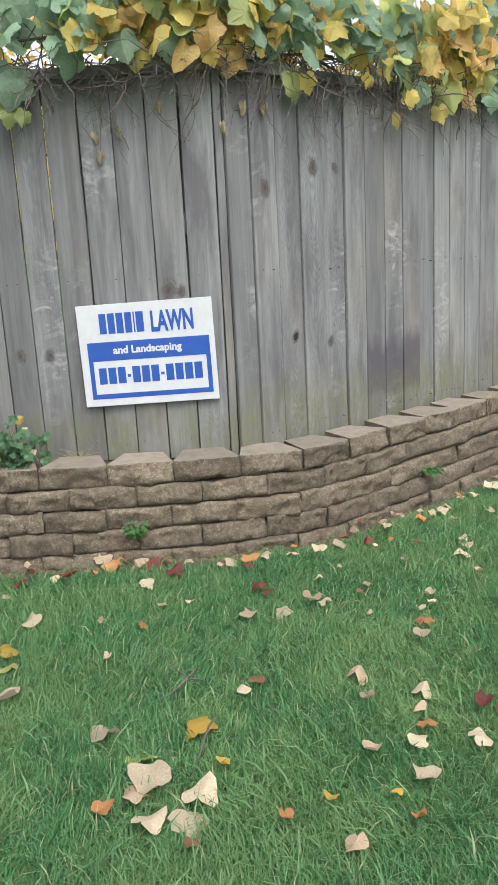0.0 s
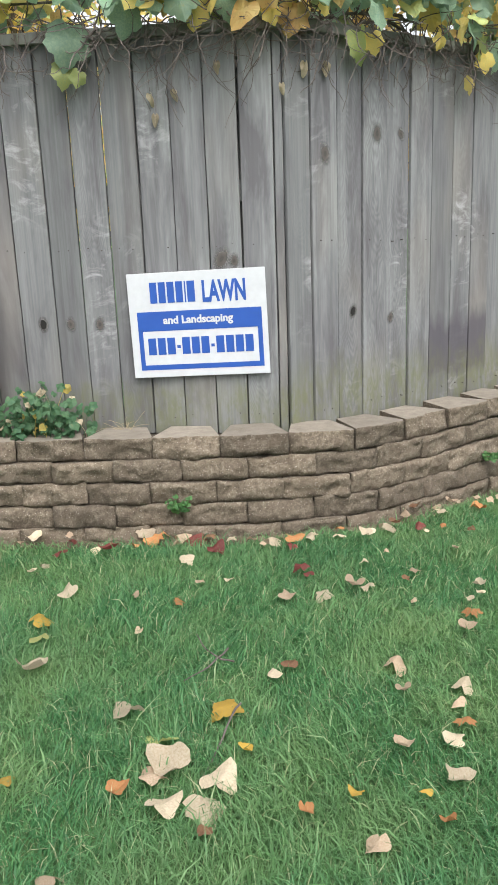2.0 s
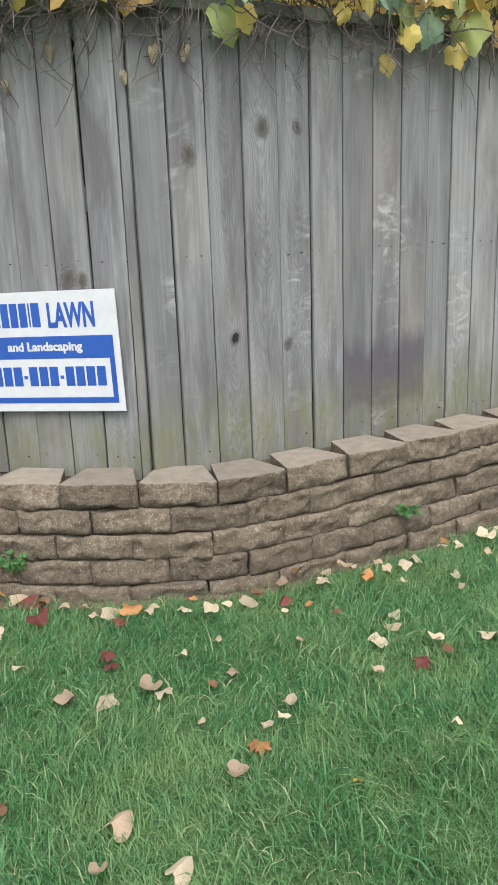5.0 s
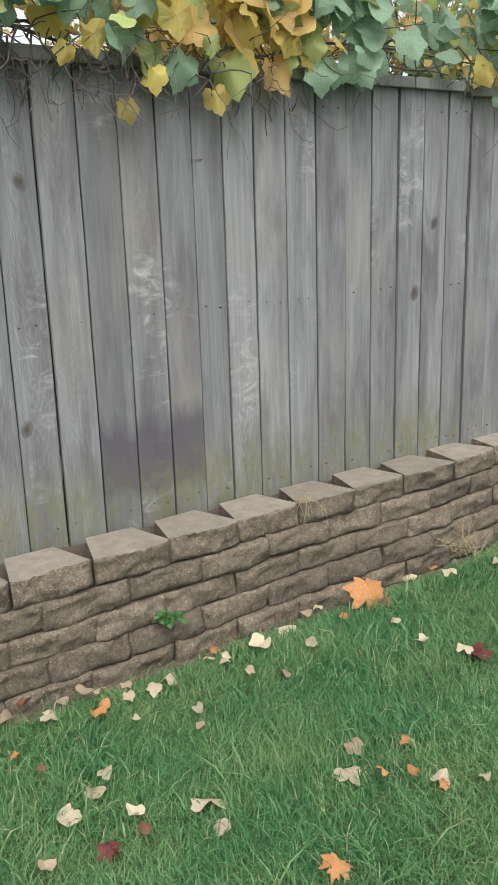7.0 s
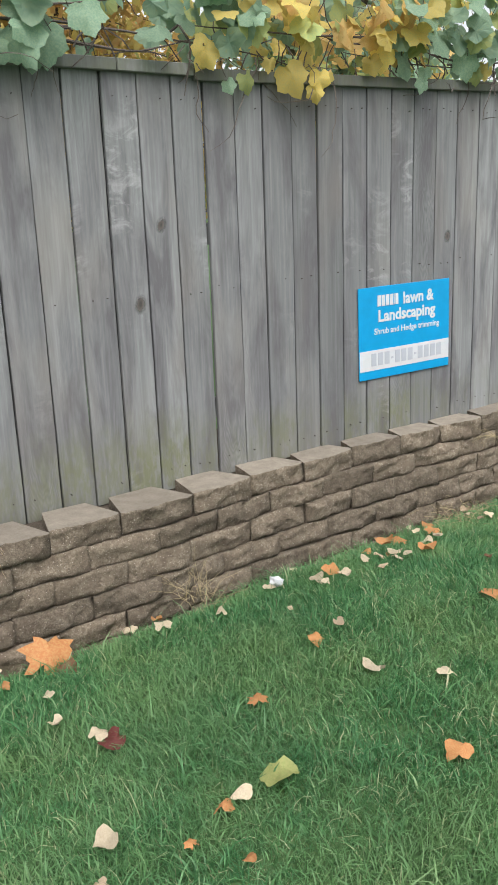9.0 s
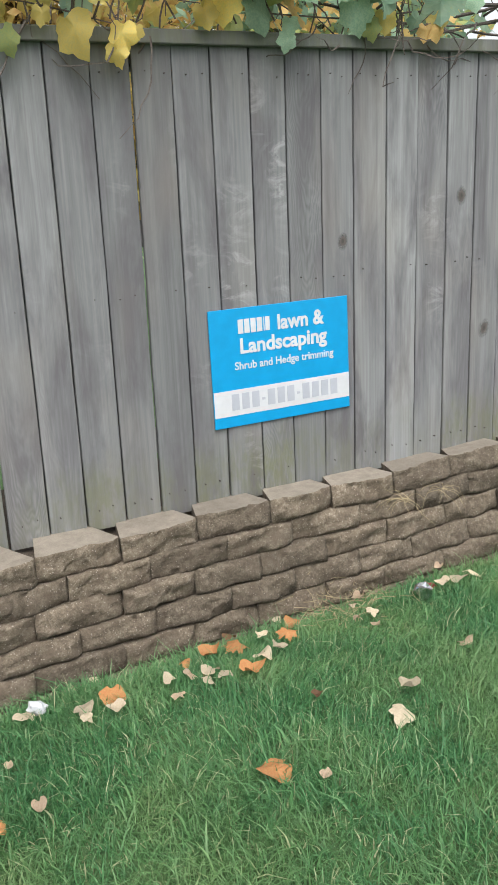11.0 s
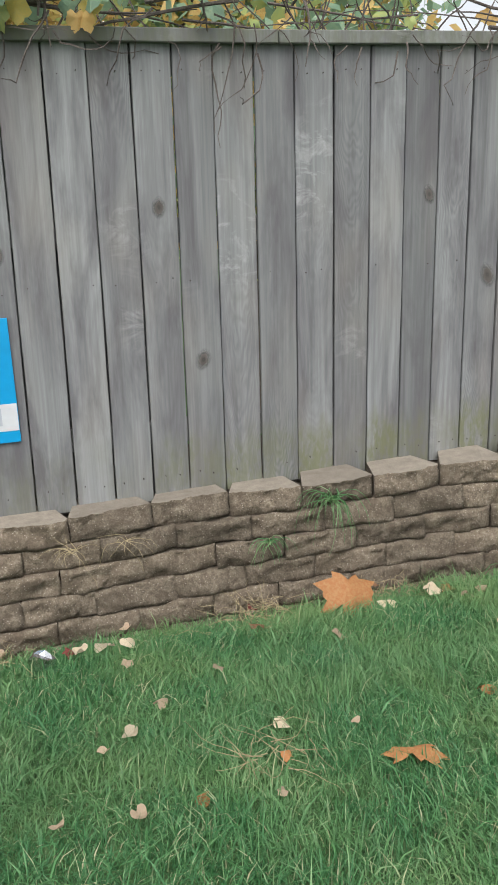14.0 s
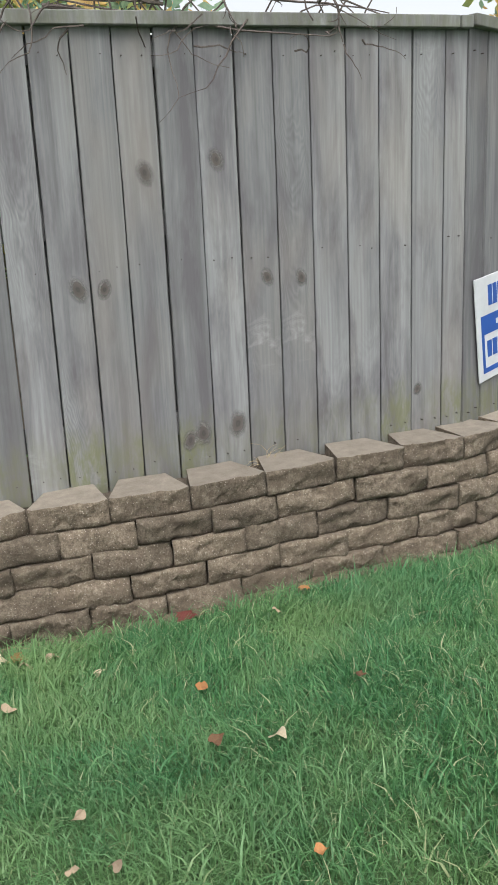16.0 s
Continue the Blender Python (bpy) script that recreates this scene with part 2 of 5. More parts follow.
def part(name, bm, material, parent=None, label="", at=None):
    """One mesh object, under a thing or under a part, at a place in its parent's own axes."""
    me = bm if isinstance(bm, bpy.types.Mesh) else mesh_from(name, bm, material)
    ob = new(name, me)
    ob.parent = parent
    if at is not None:
        ob.matrix_basis = at
    return tagged(ob, label)


def thing(name, at, label, category, group="", kind=""):
    ob = new(name)
    ob.empty_display_size = 0.1
    ob.matrix_basis = at
    return tagged(ob, label, category, group, kind)


def box(bm, x0, x1, y0, y1, z0, z1, bevel=0.0):
    vs = [bm.verts.new((x, y, z)) for x in (x0, x1) for y in (y0, y1) for z in (z0, z1)]
    fs = [bm.faces.new([vs[k] for k in q]) for q in ((0, 1, 3, 2), (4, 6, 7, 5), (0, 4, 5, 1), (2, 3, 7, 6), (0, 2, 6, 4), (1, 5, 7, 3))]
    if bevel:
        es = {e for f in fs for e in f.edges}
        bmesh.ops.bevel(bm, geom=list(es), offset=bevel, segments=1, affect="EDGES")


def tube(bm, pts, r0, r1, sides=5):
    """A tapering tube along points."""
    rings = []
    for k, p in enumerate(pts):
        a, b = Vector(pts[max(k - 1, 0)]), Vector(pts[min(k + 1, len(pts) - 1)])
        d = (b - a).normalized() if (b - a).length > 1e-6 else Vector((0, 0, 1))
        s = d.orthogonal().normalized()
        u = d.cross(s)
        r = r0 + (r1 - r0) * k / max(len(pts) - 1, 1)
        rings.append([bm.verts.new(Vector(p) + r * (math.cos(q) * s + math.sin(q) * u)) for q in [math.tau * j / sides for j in range(sides)]])
    for a, b in zip(rings, rings[1:]):
        for j in range(sides):
            bm.faces.new((a[j], a[(j + 1) % sides], b[(j + 1) % sides], b[j]))
    bm.faces.new(rings[0][::-1])
    bm.faces.new(rings[-1])


def wander(start, way, length, steps, wild, sag=0.0):
    """Points of a crooked twig."""
    p, d, out = Vector(start), Vector(way).normalized(), [Vector(start)]
    for _ in range(steps):
        d = (d + Vector([rng.gauss(0, wild) for _ in range(3)]) + Vector((0, 0, -sag))).normalized()
        p = p + d * length / steps
        out.append(p.copy())
    return out


def clamp(v, a, b):
    return max(a, min(b, v))


# front top edge of the cap course, joint by joint
WALL = [(-3.35, 2.70), (-3.05, 2.69), (-2.76, 2.68), (-2.47, 2.66), (-2.18, 2.65), (-1.885, 2.64), (-1.59, 2.624), (-1.30, 2.612), (-1.005, 2.63),
        (-0.72, 2.675), (-0.476, 2.82), (-0.245, 3.00), (-0.005, 3.18), (0.228, 3.375), (0.465, 3.56), (0.70, 3.745), (0.935, 3.925), (1.19, 4.145),
        (1.425, 4.365), (1.665, 4.555), (1.91, 4.735), (2.155, 4.91), (2.385, 5.07), (2.625, 5.235), (2.875, 5.425), (3.135, 5.57), (3.385, 5.70),
        (3.64, 5.85), (3.885, 6.01), (4.145, 6.12), (4.40, 6.26), (4.64, 6.435), (4.88, 6.61), (5.13, 6.79), (5.36, 6.96), (5.55, 7.18),
        (5.72, 7.43), (5.89, 7.68), (6.06, 7.93)]


def wall_gap(x, y):
    """Distance in plan to the wall's front."""
    best = 9.0
    if -5 < x < 8 and -2 < y < 10:
        for (ax, ay), (bx, by) in zip(WALL, WALL[1:]):
            dx, dy = bx - ax, by - ay
            t = clamp(((x - ax) * dx + (y - ay) * dy) / (dx * dx + dy * dy), 0, 1)
            best = min(best, math.hypot(x - ax - t * dx, y - ay - t * dy))
    return best


# how far the ground sinks (or, below nought, rises) towards the wall's foot, along x
FOOT_X = (-1.0, -0.1, 0.5, 1.0, 1.5, 1.86, 2.25, 2.94, 3.3, 3.9, 4.45, 4.9, 5.4)
FOOT_SINK = (0.0, 0.03, 0.042, 0.066, 0.08, 0.083, 0.07, 0.03, 0.0, -0.03, -0.065, -0.095, -0.08)


def ground_z(x, y):
    """The lawn's height: it tilts gently along and across the wall."""
    u, v = clamp(0.8 * x + 0.6 * y, -1.0, 8.5), clamp(-0.6 * x + 0.8 * y, -0.5, 3.2)
    dip = 0.045 * clamp((u - 0.8) / 1.5, 0.25, 1) * math.exp(-((wall_gap(x, y) / 0.35) ** 2))
    sink = float(np.interp(x, FOOT_X, FOOT_SINK))
    dip += sink * math.exp(-((wall_gap(x, y) / (0.2 if sink > 0 else 0.42)) ** 2))
    return -dip - 0.0502 + 0.0873 * u + 0.0062 * v - 0.0242 * u * v - 0.0032 * u * u


def along(line, s):
    """The point and direction at a length s along a line in plan; it runs on straight past its ends."""
    for k, (a, b) in enumerate(zip(line, line[1:])):
        n = math.dist(a, b)
        if s <= n or k == len(line) - 2:
            d = ((b[0] - a[0]) / n, (b[1] - a[1]) / n)
            return (a[0] + d[0] * s, a[1] + d[1] * s), d
        s -= n


# ---- lawn ----
def spread(a, b, step, far):
    core = list(np.arange(a, b + 0.001, step))
    out, gap = [], step
    p = b
    while p < far:
        gap *= 1.5
        p += gap
        out.append(p)
    low, gap, p = [], step, a
    while p > -far:
        gap *= 1.5
        p -= gap
        low.append(p)
    return low[::-1] + core + out


def build_lawn():
    xs, ys = spread(-3.6, 7.2, 0.15, 600), spread(-1.6, 8.4, 0.15, 600)
    verts = [(x, y, ground_z(x, y) + 0.008 * noise.noise((x * 2.1, y * 2.1, 0))) for y in ys for x in xs]
    n = len(xs)
    faces = [(j * n + i, j * n + i + 1, (j + 1) * n + i + 1, (j + 1) * n + i) for j in range(len(ys) - 1) for i in range(n - 1)]
    me = bpy.data.meshes.new("ground")
    me.from_pydata(verts, [], faces)
    me.materials.append(thatch_mat)
    for p in me.polygons:
        p.use_smooth = True
    tagged(new("ground", me), "short green lawn with thatch showing between blades", "lawn", kind="structure")


build_lawn()


def build_strip():
    """Bare ground with dry clippings, a hand wide, between the lawn and the wall's foot."""
    bm = bmesh.new()
    rows, total = [], sum(math.dist(a, b) for a, b in zip(WALL, WALL[1:]))
    for k in range(int(total / 0.06)):
        p, d = along(WALL, k * 0.06)
        wide = (0.17 + 0.07 * noise.noise((k * 0.11, 4.0, 0)) + 0.03 * noise.noise((k * 0.6, 9.0, 0))) * (0.55 if k < 90 else 0.9)
        row = []
        for j in range(5):
            q = 0.02 + wide * j / 4
            x, y = p[0] + d[1] * q, p[1] - d[0] * q
            row.append(bm.verts.new((x, y, ground_z(x, y) + 0.014 * (1 - (j / 4) ** 2) + 0.006 * noise.noise((x * 14, y * 14, 2)) - 0.004 * (j == 4))))
        rows.append(row)
    for a, b in zip(rows, rows[1:]):
        for j in range(4):
            bm.faces.new((a[j], a[j + 1], b[j + 1], b[j])).smooth = True
    bmesh.ops.recalc_face_normals(bm, faces=bm.faces)
    tagged(part("bare_soil", bm, strip_mat), "bare brown soil strip at the foot of the wall", "soil", kind="structure")


build_strip()

# ---- retaining wall ----
COURSE = 0.0955


SETTLED = ((-3.4, 0.412), (-1.1, 0.412), (0.6, 0.410), (1.2, 0.404), (1.7, 0.405), (2.2, 0.416), (2.8, 0.433), (3.3, 0.457), (3.8, 0.482), (4.3, 0.507), (4.9, 0.524), (6.2, 0.535))


def cap_z(x):
    """Height of the wall's top, which has settled unevenly."""
    return float(np.interp(x, [q[0] for q in SETTLED], [q[1] for q in SETTLED]))


def block_mesh(seed, width, depth, taper, cap):
    """A rock-faced block: x along the wall, front at -y, origin at the front's lower middle."""
    r = random.Random(seed)
    bm = bmesh.new()
    nx, nz, h = 18, 7, COURSE - 0.002
    tilt, lift, hump = r.uniform(-0.008, 0.008), r.uniform(-0.006, 0.008), r.uniform(0.016, 0.026)
    grid = []
    for j in range(nz + 1):
        row = []
        for i in range(nx + 1):
            u, v = i / nx, j / nz
            edge = (1 - (2 * u - 1) ** 6 * 0.8) * (1.0 if cap and v > 0.5 else min(1.0, 3.5 * min(v, 1 - v) + 0.45))
            chip = noise.noise((u * 2.6 + seed, v * 1.6, seed * 0.7)) * 0.022 + abs(noise.noise((u * 7.5 + seed, v * 3.2, seed))) * 0.026
            chip += noise.noise((u * 15 + seed, v * 6.5, seed * 1.3)) * 0.009
            y = -hump * edge + chip * (0.35 + 0.65 * edge) + tilt * (u - 0.5) * 2 + lift * (v - 0.5) * 2
            x = (u - 0.5) * width + (r.uniform(-0.005, 0.005) if 0 < i < nx else 0.006 * noise.noise((v * 3 + seed, i, 5)))
            rim = 0.013 * noise.noise((u * 2.5 + seed, j, 3)) + 0.006 * noise.noise((u * 7 + seed, j, 8))
            z = v * h + (r.uniform(-0.004, 0.004) if 0 < j < nz else (0.004 * noise.noise((u * 9 + seed, 1, 3)) if cap and j else rim))
            row.append(bm.verts.new((x, y, z)))
        grid.append(row)
    for a, b in zip(grid, grid[1:]):
        for i in range(nx):
            bm.faces.new((a[i], a[i + 1], b[i + 1], b[i])).smooth = True
    back = [bm.verts.new((sx * width * taper / 2, depth, z)) for sx in (-1, 1) for z in (0.0, h)]
    bm.faces.new([*grid[-1], back[3], back[1]]).material_index = 1 if cap else 0
    bm.faces.new([*grid[0][::-1], back[0], back[2]])
    bm.faces.new([*[row[0] for row in grid], back[1], back[0]])
    bm.faces.new([*[row[-1] for row in grid][::-1], back[2], back[3]])
    bm.faces.new((back[0], back[1], back[3], back[2]))
    bmesh.ops.recalc_face_normals(bm, faces=bm.faces)
    return mesh_from("block", bm, block_skin, *([cap_top_skin] if cap else []))


# lengths along the wall at which the blocks of each course meet, under the caps
JOINTS = {
    1: (0.15, 0.44, 0.73, 1.03, 1.324, 1.593, 1.883, 2.168, 2.457, 2.745, 3.01, 3.333, 3.632, 3.944, 4.252, 4.56, 4.869, 5.169, 5.472, 5.773, 6.086, 6.37, 6.679, 6.964, 7.25, 7.547, 7.835, 8.121, 8.43, 8.704,
        8.98, 9.245, 9.582, 9.907, 10.231, 10.53, 10.83, 11.13),
    2: (0.02, 0.31, 0.6, 0.9, 1.19, 1.472, 1.747, 2.03, 2.314, 2.606, 2.886, 3.191, 3.465, 3.781, 4.099, 4.402, 4.709, 5.006, 5.34, 5.659, 5.942, 6.213, 6.51, 6.806, 7.118, 7.404, 7.671, 7.964, 8.258, 8.542,
        8.823, 9.102, 9.403, 9.719, 10.052, 10.35, 10.65, 10.95),
    3: (0.16, 0.45, 0.74, 1.03, 1.319, 1.592, 1.881, 2.16, 2.444, 2.734, 3.008, 3.306, 3.613, 3.928, 4.232, 4.548, 4.845, 5.167, 5.482, 5.77, 6.077, 6.355, 6.662, 6.927, 7.234, 7.515, 7.793, 8.085, 8.391, 8.668,
        8.945, 9.238, 9.522, 9.851, 10.15, 10.45, 10.75, 11.05),
    4: (0.02, 0.31, 0.6, 0.88, 1.17, 1.455, 1.74, 2.02, 2.3, 2.58, 2.853, 3.152, 3.48, 3.765, 4.072, 4.39, 4.672, 4.976, 5.303, 5.635, 5.909, 6.191, 6.499, 6.781, 7.085, 7.381, 7.643, 7.937, 8.23, 8.514,
        8.789, 9.072, 9.36, 9.679, 10.03, 10.33, 10.63, 10.93),
}


def build_wall():
    wall = thing("retaining_wall", pose(0, 0, 0), "curved low retaining wall of brown rock-faced concrete blocks", "retaining wall", kind="structure")
    lengths = [0.0]
    for a, b in zip(WALL, WALL[1:]):
        lengths.append(lengths[-1] + math.dist(a, b))
    caps = [block_mesh(100 + k, 0.292, 0.205, 0.62, True) for k in range(12)]
    plain_blocks = [block_mesh(200 + k, 0.297, 0.17, 0.75, False) for k in range(24)]
    r = random.Random(3)
    for course in range(6):
        joints = JOINTS.get(course, lengths)
        out = 0.0 if course == 0 else 0.004 + 0.0125 * course
        for a, b in zip(joints, joints[1:]):
            (pa, _), (pb, _) = along(WALL, a), along(WALL, b)
            d = Vector((pb[0] - pa[0], pb[1] - pa[1]))
            width, n = d.length, Vector((d.y, -d.x)).normalized()
            mid = Vector((pa[0] + pb[0], pa[1] + pb[1])) / 2 + n * (out + r.uniform(-0.006, 0.008))
            z = cap_z(mid.x) - COURSE * (course + 1)
            slope = math.degrees(math.atan2(cap_z(pb[0]) - cap_z(pa[0]), width))
            me = r.choice(caps if course == 0 else plain_blocks)
            m = pose(mid.x, mid.y, z + r.uniform(-0.003, 0.003), 0, -slope + r.uniform(-0.8, 0.8), math.degrees(math.atan2(d.y, d.x)) + r.uniform(-1.5, 1.5))
            base = 0.292 if course == 0 else 0.297
            snug = 0.006 if course and -1.3 < mid.x < -0.1 else 0.001 if course else -0.0025
            part("block", me, None, wall, at=m @ Matrix.Diagonal(((width + snug) / base, 1, 1, 1)))


# ---- soil behind the wall ----
def build_terrace():
    bm = bmesh.new()
    rows = []
    for k, (x, y) in enumerate(WALL):
        a, b = WALL[max(k - 1, 0)], WALL[min(k + 1, len(WALL) - 1)]
        t = Vector((b[0] - a[0], b[1] - a[1])).normalized()
        n = Vector((-t.y, t.x))
        z = cap_z(x) - 0.055
        rows.append([bm.verts.new((x + n.x * q, y + n.y * q, zz)) for q, zz in ((0.10, z - 0.5), (0.10, z), (0.26, z + 0.008), (0.95, z), (0.95, z - 0.6))])
    for a, b in zip(rows, rows[1:]):
        for j in range(4):
            bm.faces.new((a[j], b[j], b[j + 1], a[j + 1]))
    bmesh.ops.recalc_face_normals(bm, faces=bm.faces)
    tagged(part("terrace_soil", bm, soil_mat), "dark bare soil behind the block wall", "soil", kind="structure")


build_terrace()

# ---- fence ----
P0, P1, P2, P3, P4 = (-2.35, 2.985), (-0.98, 2.80), (1.25, 4.46), (5.36, 7.20), (6.45, 8.85)


def fence_frame(a, b):
    """Axes of a run of fence: x along it, y away from the lawn, origin on the plan at z 0."""
    return pose(a[0], a[1], 0, 0, 0, math.degrees(math.atan2(b[1] - a[1], b[0] - a[0])))


def picket_mesh(width, height, r, skin):
    """A sawn board with eased edges, a little cupped and bowed."""
    bm = bmesh.new()
    n, rings = 9, []
    bow, lean = r.uniform(-0.003, 0.003), r.uniform(-0.0025, 0.0025)
    wob = [r.uniform(-0.0012, 0.0012) for _ in range(n + 1)]
    for k in range(n + 1):
        v = k / n
        z = height * v
        y = bow * math.sin(math.pi * v) + lean * v
        w0, w1 = -width / 2 + wob[k], width / 2 + wob[n - k]
        e = 0.002
        rings.append([bm.verts.new(q) for q in ((w0, y + e, z), (w0 + e, y, z), (w1 - e, y, z), (w1, y + e, z), (w1, y + 0.017, z), (w0, y + 0.017, z))])
    for a, b in zip(rings, rings[1:]):
        for j in range(6):
            bm.faces.new((a[j], a[(j + 1) % 6], b[(j + 1) % 6], b[j]))
    bm.faces.new(rings[0][::-1])
    bm.faces.new(rings[-1])
    bmesh.ops.recalc_face_normals(bm, faces=bm.faces)
    return mesh_from("picket", bm, skin)


def knot_mesh(seed, hole):
    """A knot one unit in radius: a low dished swell in the board; a fallen-out one has closed near-black faces that
    paint the hole's shade.
    """
    r = random.Random(seed)
    bm = bmesh.new()
    rings, n = [], 16
    for q, y in ((1.0, 0.0012), (0.8, -0.0004), (0.58, -0.0012), (0.42, -0.0007), (0.3, -0.0014), (0.12, -0.0012)):
        wob = [1 + r.uniform(-0.07, 0.07) for _ in range(n)]
        rings.append([bm.verts.new((q * math.cos(math.tau * k / n) * wob[k], y, q * math.sin(math.tau * k / n) * wob[k])) for k in range(n)])
    for level, (a, b) in enumerate(zip(rings, rings[1:])):
        for k in range(n):
            f = bm.faces.new((a[k], a[(k + 1) % n], b[(k + 1) % n], b[k]))
            f.smooth, f.material_index = True, 1 if hole and level > 2 else 0
    bm.faces.new(rings[-1]).material_index = 1 if hole else 0
    bmesh.ops.recalc_face_normals(bm, faces=bm.faces)
    return mesh_from("knot", bm, knot_mat, hole_shade_mat)


# knots by run: length along it, height, radius, 1 for a hole painted dark
KNOTS = {
    "a": [(0.265, 0.875, 0.022, 1), (0.395, 0.872, 0.02, 0), (0.53, 0.87, 0.02, 0), (1.05, 1.14, 0.03, 0), (1.15, 1.13, 0.02, 0)],
    "b": [(0.21, 1.56, 0.026, 0), (0.375, 0.88, 0.02, 1), (0.52, 1.655, 0.026, 0), (0.68, 1.66, 0.018, 0), (0.62, 0.83, 0.018, 0), (2.48, 1.165, 0.022, 0), (2.60, 1.47, 0.018, 0)],
    "c": [(1.42, 1.355, 0.018, 0), (1.99, 1.505, 0.02, 0), (3.06, 1.53, 0.02, 0), (3.34, 1.21, 0.027, 0), (3.42, 1.205, 0.022, 0), (3.60, 1.6, 0.026, 0), (3.74, 1.62, 0.024, 0), (3.87, 1.64, 0.024, 0),
          (3.66, 0.61, 0.024, 0), (3.79, 0.63, 0.028, 0), (3.90, 0.65, 0.03, 0), (4.05, 1.21, 0.02, 0), (4.19, 1.20, 0.02, 0), (2.13, 0.95, 0.022, 0), (4.71, 0.70, 0.016, 0)],
}


def build_fence(run, a, b, edges, foot, top, label, gap=0.0056, lean=lambda s: 0.0):
    """A run of board fence: pickets between the given edges, and a cap rail."""
    r = random.Random(run)
    m = fence_frame(a, b)
    fence = thing("fence", m, label, "wooden fence", "board fence runs", "structure")
    total = math.dist(a, b)
    for e0, e1 in zip(edges, edges[1:]):
        mid, width = (e0 + e1) / 2, e1 - e0 - gap * r.uniform(0.7, 1.4)
        z0, z1 = foot(mid) + r.uniform(-0.006, 0.004), top(mid) + 0.004
        skin = wood if run != "b" else stained_wood if 0.88 < mid < 1.34 else ringed_wood if 0.28 < mid < 0.89 else green_wood
        board = part("picket", picket_mesh(width, z1 - z0, r, skin), None, fence, at=pose(mid - 0.83 * math.sin(radians(lean(mid))), r.uniform(-0.006, 0.004), z0, 0, lean(mid) + r.uniform(-0.1, 0.1), r.uniform(-1.2, 1.2)))
        for s, z, radius, hole in KNOTS.get(run, ()):
            if e0 <= s < e1:
                wide = min(radius * 1.6, width * 0.46)
                part("knot", knot_mesh(int(s * 100), hole), None, board, "dark oval knot in the board", pose(clamp(s - mid, wide - width / 2, width / 2 - wide), -0.0015, z - z0, 0, r.uniform(-25, 25), 0) @ Matrix.Diagonal((wide, 1, wide * 1.5, 1)))
    bm = bmesh.new()
    for e0, e1 in zip(edges, edges[1:]):
        for z in (foot(e0) + 0.085, foot(e0) + 0.83, top(e0) - 0.085):
            for q in (0.28, 0.72):
                if r.random() < 0.35:
                    continue
                c = Vector((e0 + (e1 - e0) * q + r.uniform(-0.012, 0.012), -0.0085, z + r.uniform(-0.01, 0.01)))
                ring = [bm.verts.new(c + Vector((0.0021 * math.cos(t), 0, 0.0021 * math.sin(t)))) for t in [math.tau * k / 6 for k in range(6)]]
                rear = [bm.verts.new(v.co + Vector((0, 0.014, 0))) for v in ring]
                bm.faces.new(ring)
                for k in range(6):
                    bm.faces.new((ring[k], rear[k], rear[(k + 1) % 6], ring[(k + 1) % 6]))
    tagged(part("nail_heads", bm, nail_mat, fence), kind="stuff")
    for z in (0.3, 1.05, 1.62):
        bm = bmesh.new()
        box(bm, edges[0] + 0.01, edges[-1] - 0.01, 0.0255, 0.062, foot(0) + z - 0.045, foot(0) + z + 0.045, 0.003)
        part("rail", bm, wood, fence)
    for e in edges[1:-1]:
        if r.random() < (0.3 if run == "c" and e > 1.0 else 0.06):
            continue
        part("rear_picket", picket_mesh(0.135, top(e) - foot(e) - 0.01, r, wood), None, fence, at=pose(e + r.uniform(-0.012, 0.012), 0.068, foot(e), 0, 0, 0))
    x = 0.0
    while x < total - 0.05:
        x1 = min(x + 2.44, total)
        bm = bmesh.new()
        box(bm, 0.002, x1 - x - 0.002, -0.032, 0.1, 0, 0.045, 0.003)
        rise = math.degrees(math.atan2(top(x1) - top(x), x1 - x))
        part("cap_rail", bm, rail_wood, fence, "mossy flat cap rail", pose(x, 0, top(x) + 0.001, 0, -rise, 0))
        x = x1
    return fence


def even(a, b, n, r):
    return [a + (b - a) * k / n + (r.uniform(-0.004, 0.004) if 0 < k < n else 0) for k in range(n + 1)]


# ---- signs ----
def words(text, size, material, parent, x, z, bold=0.0, squeeze=1.0, name="lettering"):
    """Flat raised lettering, left end and baseline at x, z on a face that looks along -y."""
    cu = bpy.data.curves.new("letters", "FONT")
    cu.body, cu.size, cu.extrude, cu.offset, cu.resolution_u = text, size, 0.0006, bold, 4
    tmp = bpy.data.objects.new("letters", cu)
    scene.collection.objects.link(tmp)
    bpy.context.view_layer.update()
    me = bpy.data.meshes.new_from_object(tmp.evaluated_get(bpy.context.evaluated_depsgraph_get()))
    bpy.data.objects.remove(tmp)
    me.materials.clear()
    me.materials.append(material)
    xs = [v.co.x for v in me.vertices]
    ob = part(name, me, None, parent)
    ob.matrix_basis = pose(x, 0, z, 90, 0, 0) @ Matrix.Diagonal((squeeze / (max(xs) - min(xs)), 1, 1, 1)) @ Matrix.Translation((-min(xs), 0, 0))
    return ob


def slab(x0, x1, z0, z1, y0, y1):
    bm = bmesh.new()
    box(bm, x0, x1, y0, y1, z0, z1)
    return bm


def frame_strip(x0, x1, z0, z1, t, y0, y1):
    bm = bmesh.new()
    for q in ((x0, x1, z0, z0 + t), (x0, x0 + t * 0.9, z0 + t, z1), (x1 - t * 0.9, x1, z0 + t, z1)):
        box(bm, q[0], q[1], y0, y1, q[2], q[3])
    return bm


def bars(spans, z0, z1, material, parent, y):
    for a, b in spans:
        part("print_bar", slab(a, b, z0, z1, y, y + 0.002), material, parent)


